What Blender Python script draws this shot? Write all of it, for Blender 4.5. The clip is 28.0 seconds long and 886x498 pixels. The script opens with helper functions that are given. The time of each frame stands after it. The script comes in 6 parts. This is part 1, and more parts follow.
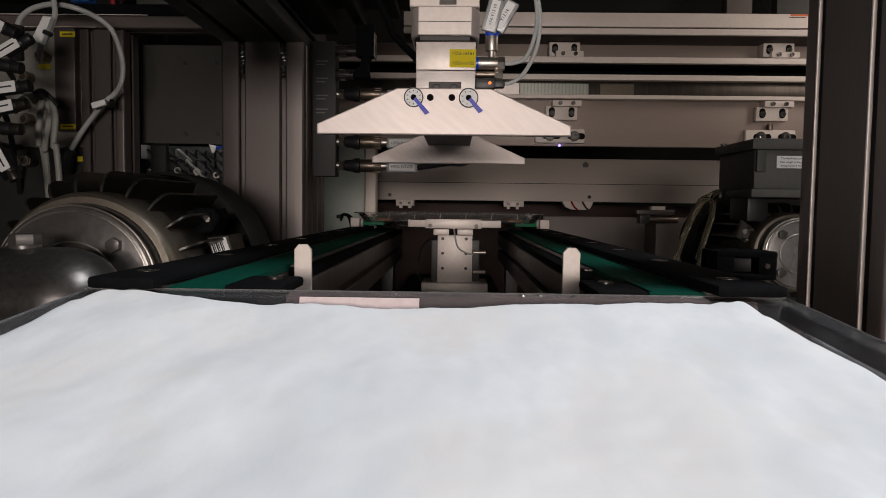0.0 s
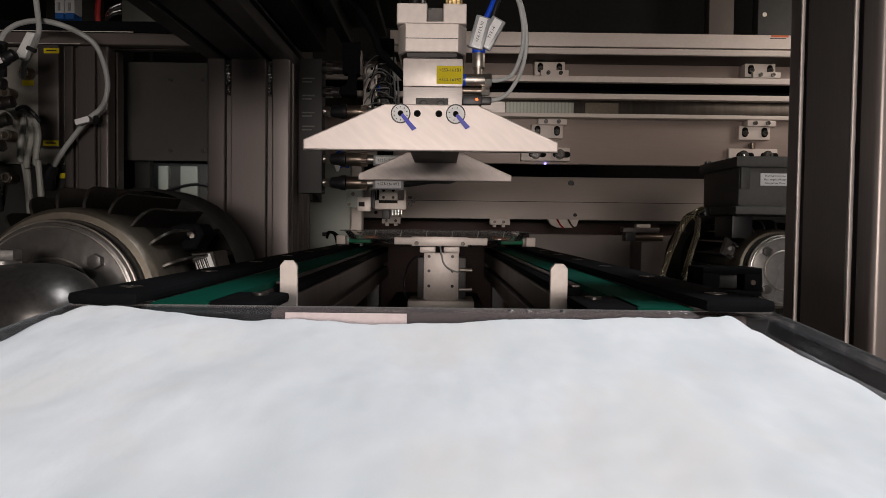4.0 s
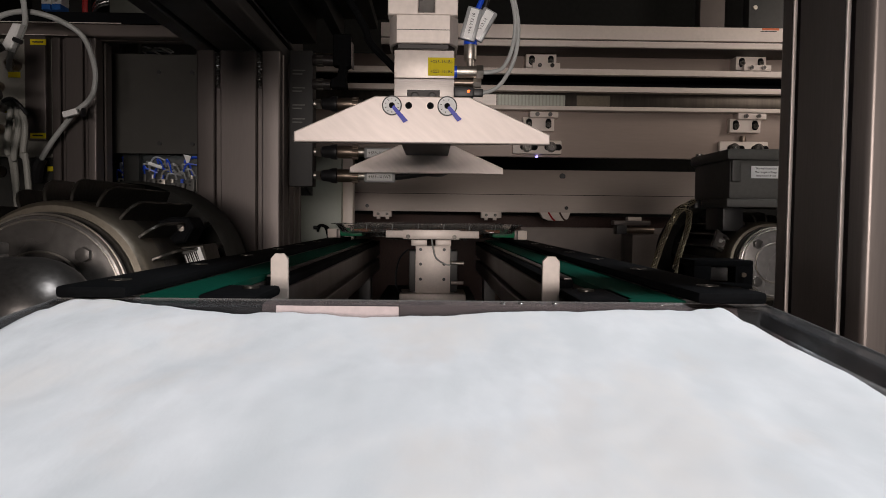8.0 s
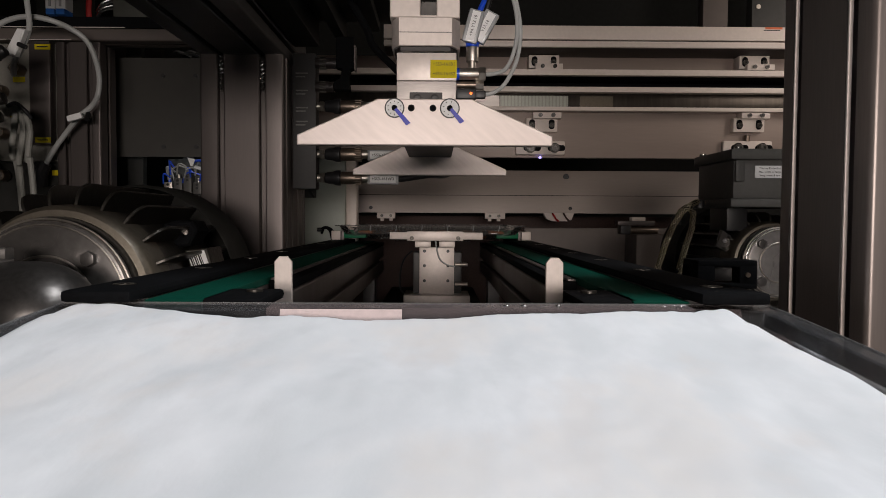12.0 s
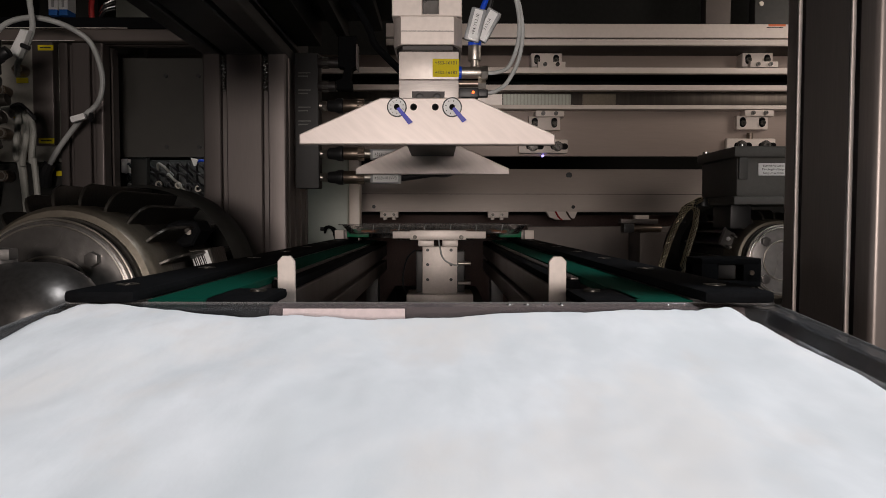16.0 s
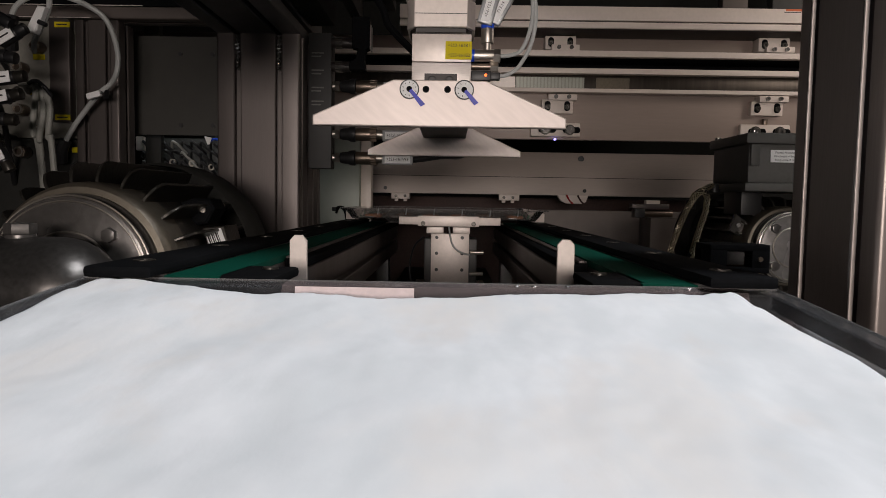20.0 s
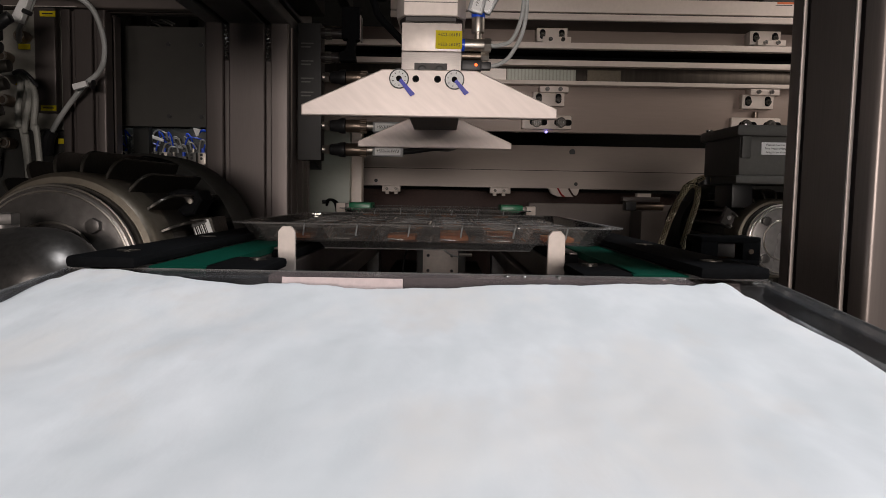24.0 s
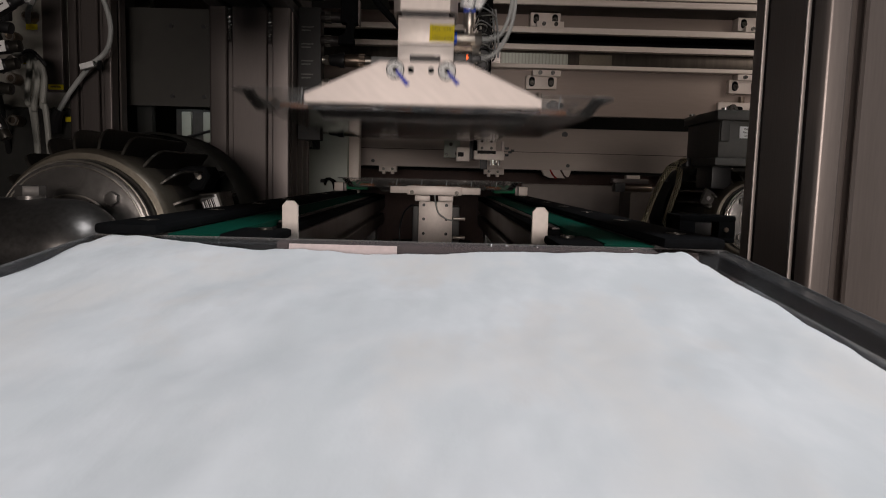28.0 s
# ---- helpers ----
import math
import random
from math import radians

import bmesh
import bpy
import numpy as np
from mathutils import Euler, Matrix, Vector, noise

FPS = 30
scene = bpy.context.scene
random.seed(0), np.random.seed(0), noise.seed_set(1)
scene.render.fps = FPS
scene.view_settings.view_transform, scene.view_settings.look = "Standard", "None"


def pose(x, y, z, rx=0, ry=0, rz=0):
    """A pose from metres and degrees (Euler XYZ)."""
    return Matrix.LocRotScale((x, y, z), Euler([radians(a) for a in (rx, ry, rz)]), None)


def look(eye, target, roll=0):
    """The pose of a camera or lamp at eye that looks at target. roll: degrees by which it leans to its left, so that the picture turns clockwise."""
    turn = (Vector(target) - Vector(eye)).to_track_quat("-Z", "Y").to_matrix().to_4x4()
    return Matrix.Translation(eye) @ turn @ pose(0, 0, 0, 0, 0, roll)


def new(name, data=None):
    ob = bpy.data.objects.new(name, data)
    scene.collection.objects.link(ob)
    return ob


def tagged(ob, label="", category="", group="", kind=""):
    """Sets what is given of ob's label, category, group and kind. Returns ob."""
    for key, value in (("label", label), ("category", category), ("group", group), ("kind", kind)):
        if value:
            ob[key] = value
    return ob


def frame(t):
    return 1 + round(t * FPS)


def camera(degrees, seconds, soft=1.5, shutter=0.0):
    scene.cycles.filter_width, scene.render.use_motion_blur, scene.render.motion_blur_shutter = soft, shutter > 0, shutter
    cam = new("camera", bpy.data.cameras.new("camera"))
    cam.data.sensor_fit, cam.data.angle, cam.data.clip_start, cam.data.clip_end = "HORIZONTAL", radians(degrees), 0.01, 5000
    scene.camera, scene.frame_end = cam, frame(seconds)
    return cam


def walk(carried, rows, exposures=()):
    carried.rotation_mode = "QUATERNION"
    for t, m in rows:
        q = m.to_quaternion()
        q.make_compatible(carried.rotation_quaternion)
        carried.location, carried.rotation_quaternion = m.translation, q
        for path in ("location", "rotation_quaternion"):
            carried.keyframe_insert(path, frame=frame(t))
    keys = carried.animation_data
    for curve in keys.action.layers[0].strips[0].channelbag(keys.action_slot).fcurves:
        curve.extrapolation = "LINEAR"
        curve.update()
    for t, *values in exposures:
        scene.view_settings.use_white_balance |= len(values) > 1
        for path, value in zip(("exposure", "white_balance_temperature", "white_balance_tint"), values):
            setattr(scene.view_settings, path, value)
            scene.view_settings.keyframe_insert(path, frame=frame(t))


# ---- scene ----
cam = camera(65.0, 28.0, 0.8, 0.5)
PATH = [
    (0, 0.00000, 0.00000, 0.35000, 86.500, -0.699, 1.043),
    (0.5, -0.00066, 0.00222, 0.34969, 86.821, -0.889, 0.388),
    (1, -0.00112, 0.00189, 0.34908, 87.510, -0.801, 0.147),
    (1.5, -0.00082, 0.00313, 0.34844, 87.859, -0.790, -0.131),
    (2, -0.00137, 0.00237, 0.34844, 88.098, -0.739, -0.048),
    (2.5, -0.00135, 0.00322, 0.34833, 88.077, -0.748, -0.148),
    (3, -0.00121, 0.00359, 0.34801, 88.035, -0.751, -0.081),
    (3.5, -0.00114, 0.00342, 0.34756, 88.138, -0.729, -0.112),
    (5.5, -0.00158, 0.00190, 0.34734, 87.695, -0.682, -0.163),
    (6, -0.00139, 0.00295, 0.34760, 87.767, -0.640, -0.394),
    (6.5, -0.00118, 0.00325, 0.34766, 87.684, -0.620, -0.367),
    (7, -0.00095, 0.00300, 0.34871, 88.022, -0.534, -0.451),
    (7.5, -0.00077, 0.00427, 0.34801, 87.845, -0.640, -0.685),
    (8, -0.00153, 0.00515, 0.34678, 87.536, -0.647, -0.843),
    (8.5, -0.00112, 0.00501, 0.34639, 87.396, -0.692, -0.820),
    (9, -0.00130, 0.00530, 0.34668, 87.418, -0.602, -0.802),
    (9.5, -0.00107, 0.00528, 0.34670, 87.453, -0.554, -0.798),
    (10, -0.00165, 0.00496, 0.34717, 87.412, -0.521, -0.656),
    (10.5, -0.00123, 0.00488, 0.34735, 87.407, -0.486, -0.642),
    (11, -0.00087, 0.00507, 0.34729, 87.599, -0.369, -0.634),
    (11.5, -0.00079, 0.00416, 0.34781, 87.673, -0.332, -0.535),
    (12, -0.00081, 0.00467, 0.34785, 87.606, -0.300, -0.512),
    (12.5, -0.00081, 0.00501, 0.34757, 87.726, -0.242, -0.581),
    (14.5, -0.00057, 0.00494, 0.34778, 87.686, -0.147, -0.500),
    (15, -0.00039, 0.00501, 0.34759, 87.739, -0.127, -0.417),
    (15.5, -0.00021, 0.00484, 0.34793, 87.675, -0.028, -0.349),
    (16, -0.00051, 0.00473, 0.34794, 87.513, -0.068, -0.255),
    (16.5, -0.00059, 0.00521, 0.34829, 87.355, 0.097, -0.198),
    (17, -0.00012, 0.00503, 0.34771, 87.203, 0.032, 0.002),
    (17.5, 0.00006, 0.00413, 0.34759, 87.084, -0.145, 0.283),
    (18, -0.00028, 0.00504, 0.34652, 87.231, -0.327, 0.074),
    (18.5, -0.00020, 0.00557, 0.34622, 87.139, -0.348, -0.120),
    (19, 0.00016, 0.00575, 0.34622, 87.023, -0.452, -0.317),
    (19.5, -0.00025, 0.00451, 0.34690, 86.989, -0.391, -0.133),
    (20, 0.00039, -0.00260, 0.34799, 86.017, -0.959, 0.681),
    (20.5, 0.00031, -0.00421, 0.34837, 85.984, -0.964, 0.566),
    (21, 0.00068, -0.00545, 0.34829, 85.527, -0.985, 1.336),
    (21.5, 0.00207, -0.00446, 0.34792, 85.732, -1.089, 0.852),
    (23.5, 0.00162, 0.00227, 0.34532, 85.583, -1.044, -0.031),
    (24, 0.00177, 0.00207, 0.34536, 85.536, -1.045, -0.011),
    (24.5, 0.00064, -0.00055, 0.34682, 85.722, -0.981, 0.204),
    (25, 0.00056, -0.00512, 0.34800, 85.074, -0.990, -0.270),
    (25.5, -0.00201, -0.00760, 0.34496, 84.692, -0.883, -0.003),
    (26, 0.00441, -0.01201, 0.34602, 83.793, -1.280, 0.034),
    (26.5, 0.00720, -0.02384, 0.34439, 83.031, -0.245, 0.883),
    (27, 0.00459, -0.03665, 0.34306, 83.797, -1.020, 0.922),
    (27.5, 0.00482, -0.04492, 0.34286, 82.925, -1.321, 0.124),
    (28, 0.00583, -0.04606, 0.34198, 84.054, -1.529, -0.273),
]
walk(cam, [(t, pose(*p)) for t, *p in PATH], [(0, 0.1), (21.5, 0.1), (24.0, 0.04), (25.0, 0.02), (26.0, -0.11), (27.0, -0.2), (28.0, -0.22)])

# ---- world and light ----
world = bpy.data.worlds.new("world")
scene.world = world
world.use_nodes = True
world.node_tree.nodes["Background"].inputs[0].default_value = (0.5, 0.52, 0.45, 1)
world.node_tree.nodes["Background"].inputs[1].default_value = 0.008


def area_lamp(name, eye, target, sx, sy, watts, colour):
    data = bpy.data.lights.new(name, "AREA")
    data.shape, data.size, data.size_y = "RECTANGLE", sx, sy
    data.energy, data.color = watts, colour
    ob = new(name, data)
    ob.matrix_world = look(eye, target)
    return ob


LAMP = (0.9, 0.05, 2.0)
# an assumed, unseen work lamp over the open front and the light of the hall behind the camera, which shines in
area_lamp("work_lamp_light", LAMP, (0.05, 0.30, 0.3), 0.30, 0.25, 30, (0.965, 0.97, 1.0))
area_lamp("hall_light", (0.02, -1.6, 0.46), (0.0, 1.0, 0.43), 0.8, 0.26, 23, (1.0, 0.885, 0.825))
# unseen warm lamp added at the right to brighten the gantry
area_lamp("side_light", (1.12, 1.0, 0.80), (0.2, 1.45, 0.55), 0.4, 0.3, 2.2, (1.0, 0.86, 0.76))
# unseen fill lamp added behind the left sheet panel to brighten the carriages
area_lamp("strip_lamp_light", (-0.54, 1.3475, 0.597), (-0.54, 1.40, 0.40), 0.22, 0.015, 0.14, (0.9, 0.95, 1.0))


# ---- materials ----
def material(name, colour, rough=0.5, metal=0.0, grain=0.1, scale=60.0, bump=0.05, stretch=(1, 1, 1), wear=0.0, coat=0.0, spec=0.5, turn=0.0):
    """A surface with variation at two scales and fine relief."""
    m = bpy.data.materials.new(name)
    m.use_nodes = True
    nt = m.node_tree
    b = nt.nodes["Principled BSDF"]
    b.inputs["Metallic"].default_value = metal
    b.inputs["Specular IOR Level"].default_value = spec
    b.inputs["Coat Weight"].default_value = coat
    tc = nt.nodes.new("ShaderNodeTexCoord")
    mp = nt.nodes.new("ShaderNodeMapping")
    mp.vector_type = "TEXTURE"
    mp.inputs["Scale"].default_value = [1 / v for v in stretch]
    mp.inputs["Rotation"].default_value = (0, radians(turn), 0)
    nt.links.new(tc.outputs["Object"], mp.inputs[0])
    fine = nt.nodes.new("ShaderNodeTexNoise")
    fine.inputs["Scale"].default_value = scale * 8
    fine.inputs["Detail"].default_value = 3
    broad = nt.nodes.new("ShaderNodeTexNoise")
    broad.inputs["Scale"].default_value = scale * 0.35
    broad.inputs["Detail"].default_value = 4
    for n in (fine, broad):
        nt.links.new(mp.outputs[0], n.inputs["Vector"])
    add = nt.nodes.new("ShaderNodeMath")
    add.operation = "MULTIPLY_ADD"
    add.inputs[1].default_value = 0.5
    nt.links.new(fine.outputs["Fac"], add.inputs[0])
    half = nt.nodes.new("ShaderNodeMath")
    half.operation = "MULTIPLY"
    half.inputs[1].default_value = 0.5
    nt.links.new(broad.outputs["Fac"], half.inputs[0])
    nt.links.new(half.outputs[0], add.inputs[2])
    ramp = nt.nodes.new("ShaderNodeValToRGB")
    lo = [c * (1 - grain * 2) for c in colour]
    hi = [min(1.0, c * (1 + grain * 2)) for c in colour]
    ramp.color_ramp.elements[0].position, ramp.color_ramp.elements[1].position = 0.3, 0.7
    ramp.color_ramp.elements[0].color = (*lo, 1)
    ramp.color_ramp.elements[1].color = (*hi, 1)
    nt.links.new(add.outputs[0], ramp.inputs[0])
    nt.links.new(ramp.outputs[0], b.inputs["Base Color"])
    rr = nt.nodes.new("ShaderNodeMapRange")
    rr.inputs[3].default_value, rr.inputs[4].default_value = max(0.02, rough - 0.1 - wear), min(1.0, rough + 0.1 + wear)
    nt.links.new(broad.outputs["Fac"], rr.inputs[0])
    nt.links.new(rr.outputs[0], b.inputs["Roughness"])
    if bump:
        bp = nt.nodes.new("ShaderNodeBump")
        bp.inputs["Strength"].default_value = bump
        bp.inputs["Distance"].default_value = 0.001
        nt.links.new(fine.outputs["Fac"], bp.inputs["Height"])
        nt.links.new(bp.outputs[0], b.inputs["Normal"])
    return m


def clear_plastic(name, tint, gloss=0.5, rough=0.06, clarity=0.9, haze=0.0):
    """Thin clear sheet: lets most light through and mirrors more at a flat angle."""
    m = bpy.data.materials.new(name)
    m.use_nodes = True
    nt = m.node_tree
    nt.nodes.remove(nt.nodes["Principled BSDF"])
    out = nt.nodes["Material Output"]
    tr = nt.nodes.new("ShaderNodeBsdfTransparent")
    tr.inputs[0].default_value = (*[c * clarity for c in tint], 1)
    gl = nt.nodes.new("ShaderNodeBsdfGlossy")
    gl.inputs["Roughness"].default_value = rough
    gl.inputs["Color"].default_value = (0.9, 0.9, 0.9, 1)
    fr = nt.nodes.new("ShaderNodeFresnel")
    fr.inputs["IOR"].default_value = 1.45
    mul = nt.nodes.new("ShaderNodeMath")
    mul.operation = "MULTIPLY"
    mul.inputs[1].default_value = gloss
    nt.links.new(fr.outputs[0], mul.inputs[0])
    mx = nt.nodes.new("ShaderNodeMixShader")
    nt.links.new(mul.outputs[0], mx.inputs[0])
    nt.links.new(tr.outputs[0], mx.inputs[1])
    nt.links.new(gl.outputs[0], mx.inputs[2])
    df = nt.nodes.new("ShaderNodeBsdfDiffuse")
    df.inputs[0].default_value = (*tint, 1)
    hz = nt.nodes.new("ShaderNodeMixShader")
    hz.inputs[0].default_value = haze
    nt.links.new(mx.outputs[0], hz.inputs[1])
    nt.links.new(df.outputs[0], hz.inputs[2])
    nt.links.new(hz.outputs[0], out.inputs[0])
    return m


def cloth_material():
    """White fleece: soft broad mottling, faint warm stains and a low nap."""
    m = bpy.data.materials.new("white_fleece_cloth")
    m.use_nodes = True
    nt = m.node_tree
    b = nt.nodes["Principled BSDF"]
    b.inputs["Roughness"].default_value = 0.95
    b.inputs["Specular IOR Level"].default_value = 0.08
    tc = nt.nodes.new("ShaderNodeTexCoord")
    mp = nt.nodes.new("ShaderNodeMapping")
    mp.inputs["Scale"].default_value = (1.0, 0.5, 1.0)
    nt.links.new(tc.outputs["Object"], mp.inputs[0])
    def field(scale, detail, lo, hi, a, c):
        n = nt.nodes.new("ShaderNodeTexNoise")
        n.inputs["Scale"].default_value, n.inputs["Detail"].default_value = scale, detail
        nt.links.new(mp.outputs[0], n.inputs["Vector"])
        r = nt.nodes.new("ShaderNodeMapRange")
        r.interpolation_type = "SMOOTHSTEP"
        for k, v in zip((1, 2, 3, 4), (lo, hi, a, c)):
            r.inputs[k].default_value = v
        nt.links.new(n.outputs["Fac"], r.inputs[0])
        return n, r
    def mixed(fac, a, c, how="MIX"):
        n = nt.nodes.new("ShaderNodeMix")
        n.data_type, n.blend_type = "RGBA", how
        for k, v in ((0, fac), (6, a), (7, c)):
            if isinstance(v, tuple):
                n.inputs[k].default_value = v
            else:
                nt.links.new(v, n.inputs[k])
        return n.outputs[2]
    n1, f1 = field(34, 5, 0.3, 0.7, 0, 1)
    n4, f4 = field(120, 3, 0.3, 0.7, 0, 0.35)
    n2, f2 = field(17, 4, 0.5, 0.7, 0, 0.75)
    n3, f3 = field(70, 4, 0.35, 0.65, 0, 1)
    base = mixed(f1.outputs[0], (0.70, 0.73, 0.752, 1), (0.81, 0.832, 0.858, 1))
    base = mixed(f2.outputs[0], base, (0.76, 0.745, 0.73, 1))
    base = mixed(f4.outputs[0], base, (0.72, 0.74, 0.765, 1))
    n5, f5 = field(26, 5, 0.56, 0.74, 0, 0.45)
    base = mixed(f5.outputs[0], base, (0.75, 0.715, 0.69, 1))
    nt.links.new(base, b.inputs["Base Color"])
    bp = nt.nodes.new("ShaderNodeBump")
    bp.inputs["Strength"].default_value = 0.22
    bp.inputs["Distance"].default_value = 0.002
    nt.links.new(n3.outputs["Fac"], bp.inputs["Height"])
    nt.links.new(bp.outputs[0], b.inputs["Normal"])
    return m


def glow(name, colour, strength):
    m = bpy.data.materials.new(name)
    m.use_nodes = True
    b = m.node_tree.nodes["Principled BSDF"]
    b.inputs["Base Color"].default_value = (*colour, 1)
    b.inputs["Emission Color"].default_value = (*colour, 1)
    b.inputs["Emission Strength"].default_value = strength
    return m


ALU = material("milled_aluminium", (0.69, 0.615, 0.565), 0.42, 0.2, 0.05, 25, 0.08, (1, 1, 1))
ALU_BRUSH = material("brushed_aluminium", (0.72, 0.66, 0.62), 0.42, 0.45, 0.06, 20, 0.1, (1, 1, 14))
PROFILE = material("anodised_profile", (0.107, 0.092, 0.087), 0.42, 0.6, 0.04, 12, 0.04, (6, 6, 0.4))
PROFILE_DARK = material("dark_profile", (0.07, 0.068, 0.066), 0.4, 0.3, 0.06, 12, 0.04, (6, 6, 0.4))
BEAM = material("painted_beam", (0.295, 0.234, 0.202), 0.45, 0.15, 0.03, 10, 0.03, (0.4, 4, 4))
# beam paint lightened: colour makes up for light missing on the lower beam
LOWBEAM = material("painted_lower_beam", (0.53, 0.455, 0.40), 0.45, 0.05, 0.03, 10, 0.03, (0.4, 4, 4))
SLIDE = material("dark_slide_block", (0.022, 0.018, 0.017), 0.45, 0.2, 0.1, 40, 0.05)
WHITE = material("white_plastic", (0.72, 0.635, 0.575), 0.45, 0.0, 0.03, 20, 0.03)
STEEL = material("bright_steel", (0.75, 0.74, 0.72), 0.25, 1.0, 0.05, 40, 0.03)
CAST = material("cast_motor_housing", (0.05, 0.046, 0.040), 0.36, 0.7, 0.16, 30, 0.3, wear=0.08)
TUBE = material("dark_steel_tube", (0.07, 0.066, 0.063), 0.34, 0.75, 0.2, 30, 0.15)
CAST_RIM = material("machined_motor_shoulder", (0.135, 0.118, 0.092), 0.45, 0.6, 0.12, 30, 0.25)
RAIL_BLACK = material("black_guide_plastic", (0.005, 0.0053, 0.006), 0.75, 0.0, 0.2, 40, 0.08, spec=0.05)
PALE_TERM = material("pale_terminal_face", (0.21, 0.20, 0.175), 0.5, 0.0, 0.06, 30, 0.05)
WALL_SHEEN = clear_plastic("frosted_tray_wall", (0.42, 0.36, 0.36), 1.0, 0.18, 1.2, 0.2)
COLUMN_DARK = material("dark_anodised_column", (0.21, 0.18, 0.165), 0.34, 0.5, 0.06, 12, 0.04, (6, 6, 0.4))
SOFFIT = material("brown_primer", (0.055, 0.042, 0.034), 0.6, 0.0, 0.08, 12, 0.03)
PLATE_DULL = material("dull_green_grey_plate", (0.10, 0.103, 0.088), 0.5, 0.1, 0.05, 10, 0.03)
PINK_SHEEN = material("pale_pink_label", (0.62, 0.515, 0.505), 0.35, 0.0, 0.07, 40, 0.02)
FLANGE = material("turned_flange", (0.13, 0.122, 0.115), 0.3, 0.6, 0.14, 20, 0.2, wear=0.06)
# lit copy of turned_flange: the light on the right motor is in its colour
FLANGE_LIT = material("bright_turned_flange", (0.36, 0.34, 0.325), 0.28, 0.7, 0.14, 20, 0.2, wear=0.06)
GREY_BOX = material("grey_terminal_box", (0.085, 0.083, 0.077), 0.5, 0.2, 0.06, 25, 0.1)
# dark grey box, darkened further for the shade under the overhead beam
BOX_DARK = material("dark_connector_housing", (0.016, 0.0155, 0.015), 0.6, 0.1, 0.08, 30, 0.08)
BLACK = material("black_plastic", (0.012, 0.012, 0.013), 0.42, 0.0, 0.15, 40, 0.06)
DARK = material("dark_sheet", (0.05, 0.05, 0.047), 0.5, 0.1, 0.1, 10, 0.05)
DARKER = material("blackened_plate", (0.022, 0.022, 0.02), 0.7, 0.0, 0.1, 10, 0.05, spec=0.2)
PANEL = material("dull_sheet_panel", (0.12, 0.10, 0.09), 0.5, 0.2, 0.05, 6, 0.03)
PANEL_DARK = material("dark_painted_panel", (0.036, 0.034, 0.029), 0.5, 0.1, 0.06, 6, 0.03)
BELT = material("green_belt", (0.001, 0.050, 0.032), 0.75, 0.0, 0.12, 60, 0.2, spec=0.08)
YELLOW = material("yellow_label", (0.62, 0.5, 0.012), 0.6, 0.0, 0.04, 40, 0.02, spec=0.15)
PAPER = material("white_label", (0.80, 0.80, 0.79), 0.5, 0.0, 0.04, 60, 0.02)
INK = material("black_ink", (0.02, 0.02, 0.02), 0.6, 0.0, 0.05, 60, 0.0)
BLUE = material("blue_paint_mark", (0.02, 0.03, 0.5), 0.45, 0.0, 0.15, 120, 0.05)
HOSE_BLUE = material("blue_hose", (0.01, 0.07, 0.6), 0.3, 0.0, 0.06, 60, 0.02)
LIGHT_BLUE = material("light_blue_plastic", (0.03, 0.16, 0.55), 0.4, 0.0, 0.06, 60, 0.02)
CABLE = material("grey_cable", (0.4, 0.41, 0.4), 0.5, 0.0, 0.06, 60, 0.05)
# darker copy of grey_cable: shade at the cabinet is put into the colour
CABLE_DIM = material("dull_grey_cable", (0.27, 0.27, 0.245), 0.55, 0.0, 0.08, 60, 0.05)
TAG = material("clear_marker_sleeve", (0.34, 0.35, 0.355), 0.3, 0.1, 0.06, 60, 0.05)
BRASS = material("brass", (0.17, 0.118, 0.05), 0.3, 1.0, 0.1, 40, 0.05)
NICKEL = material("nickel", (0.5, 0.46, 0.41), 0.4, 1.0, 0.08, 60, 0.05)
BRONZE_NUT = material("bronze_nut", (0.22, 0.175, 0.14), 0.35, 0.9, 0.1, 60, 0.1)
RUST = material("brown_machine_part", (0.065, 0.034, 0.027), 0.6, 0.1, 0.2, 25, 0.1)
SAGE = material("pale_green_panel", (0.33, 0.36, 0.315), 0.5, 0.0, 0.03, 10, 0.03)
HALL = material("hall_wall_paint", (0.12, 0.12, 0.12), 0.8, 0.0, 0.04, 2, 0.03)
CONCRETE = material("sealed_concrete", (0.22, 0.22, 0.21), 0.6, 0.0, 0.1, 4, 0.1)
CLOTH = cloth_material()
CLEAR = clear_plastic("clear_tray_plastic", (0.93, 0.92, 0.91), 1.0, 0.09, 0.96, 0.02)
CLEAR_RIM = clear_plastic("clear_tray_rim", (0.8, 0.79, 0.78), 1.0, 0.12, 0.94, 0.10)
CLEAR_GLINT = clear_plastic("clear_moulded_lip", (0.8, 0.8, 0.79), 1.0, 0.15, 0.92, 0.22)
SMOKED = clear_plastic("dark_clear_plastic", (0.56, 0.57, 0.59), 0.9, 0.2, 1.2, 0.03)
AMBER = clear_plastic("amber_plastic", (0.75, 0.31, 0.13), 0.8, 0.12, 0.9, 0.4)
GREEN_CLEAR = material("bright_green_plastic", (0.006, 0.16, 0.07), 0.3, 0.0, 0.1, 40, 0.05)
LED = glow("orange_led", (1.0, 0.12, 0.015), 2.5)
BEACON = glow("amber_lamp", (1.0, 0.10, 0.003), 0.9)
BEACON_CORE = glow("amber_lamp_core", (1.0, 0.42, 0.03), 2.2)
MILLED = material("face_milled_aluminium", (0.685, 0.605, 0.565), 0.42, 0.22, 0.055, 7, 0.05, (4.0, 1, 0.7), turn=-50)
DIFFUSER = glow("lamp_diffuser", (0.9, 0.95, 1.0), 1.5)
UV = glow("violet_led", (0.35, 0.3, 1.0), 2.0)


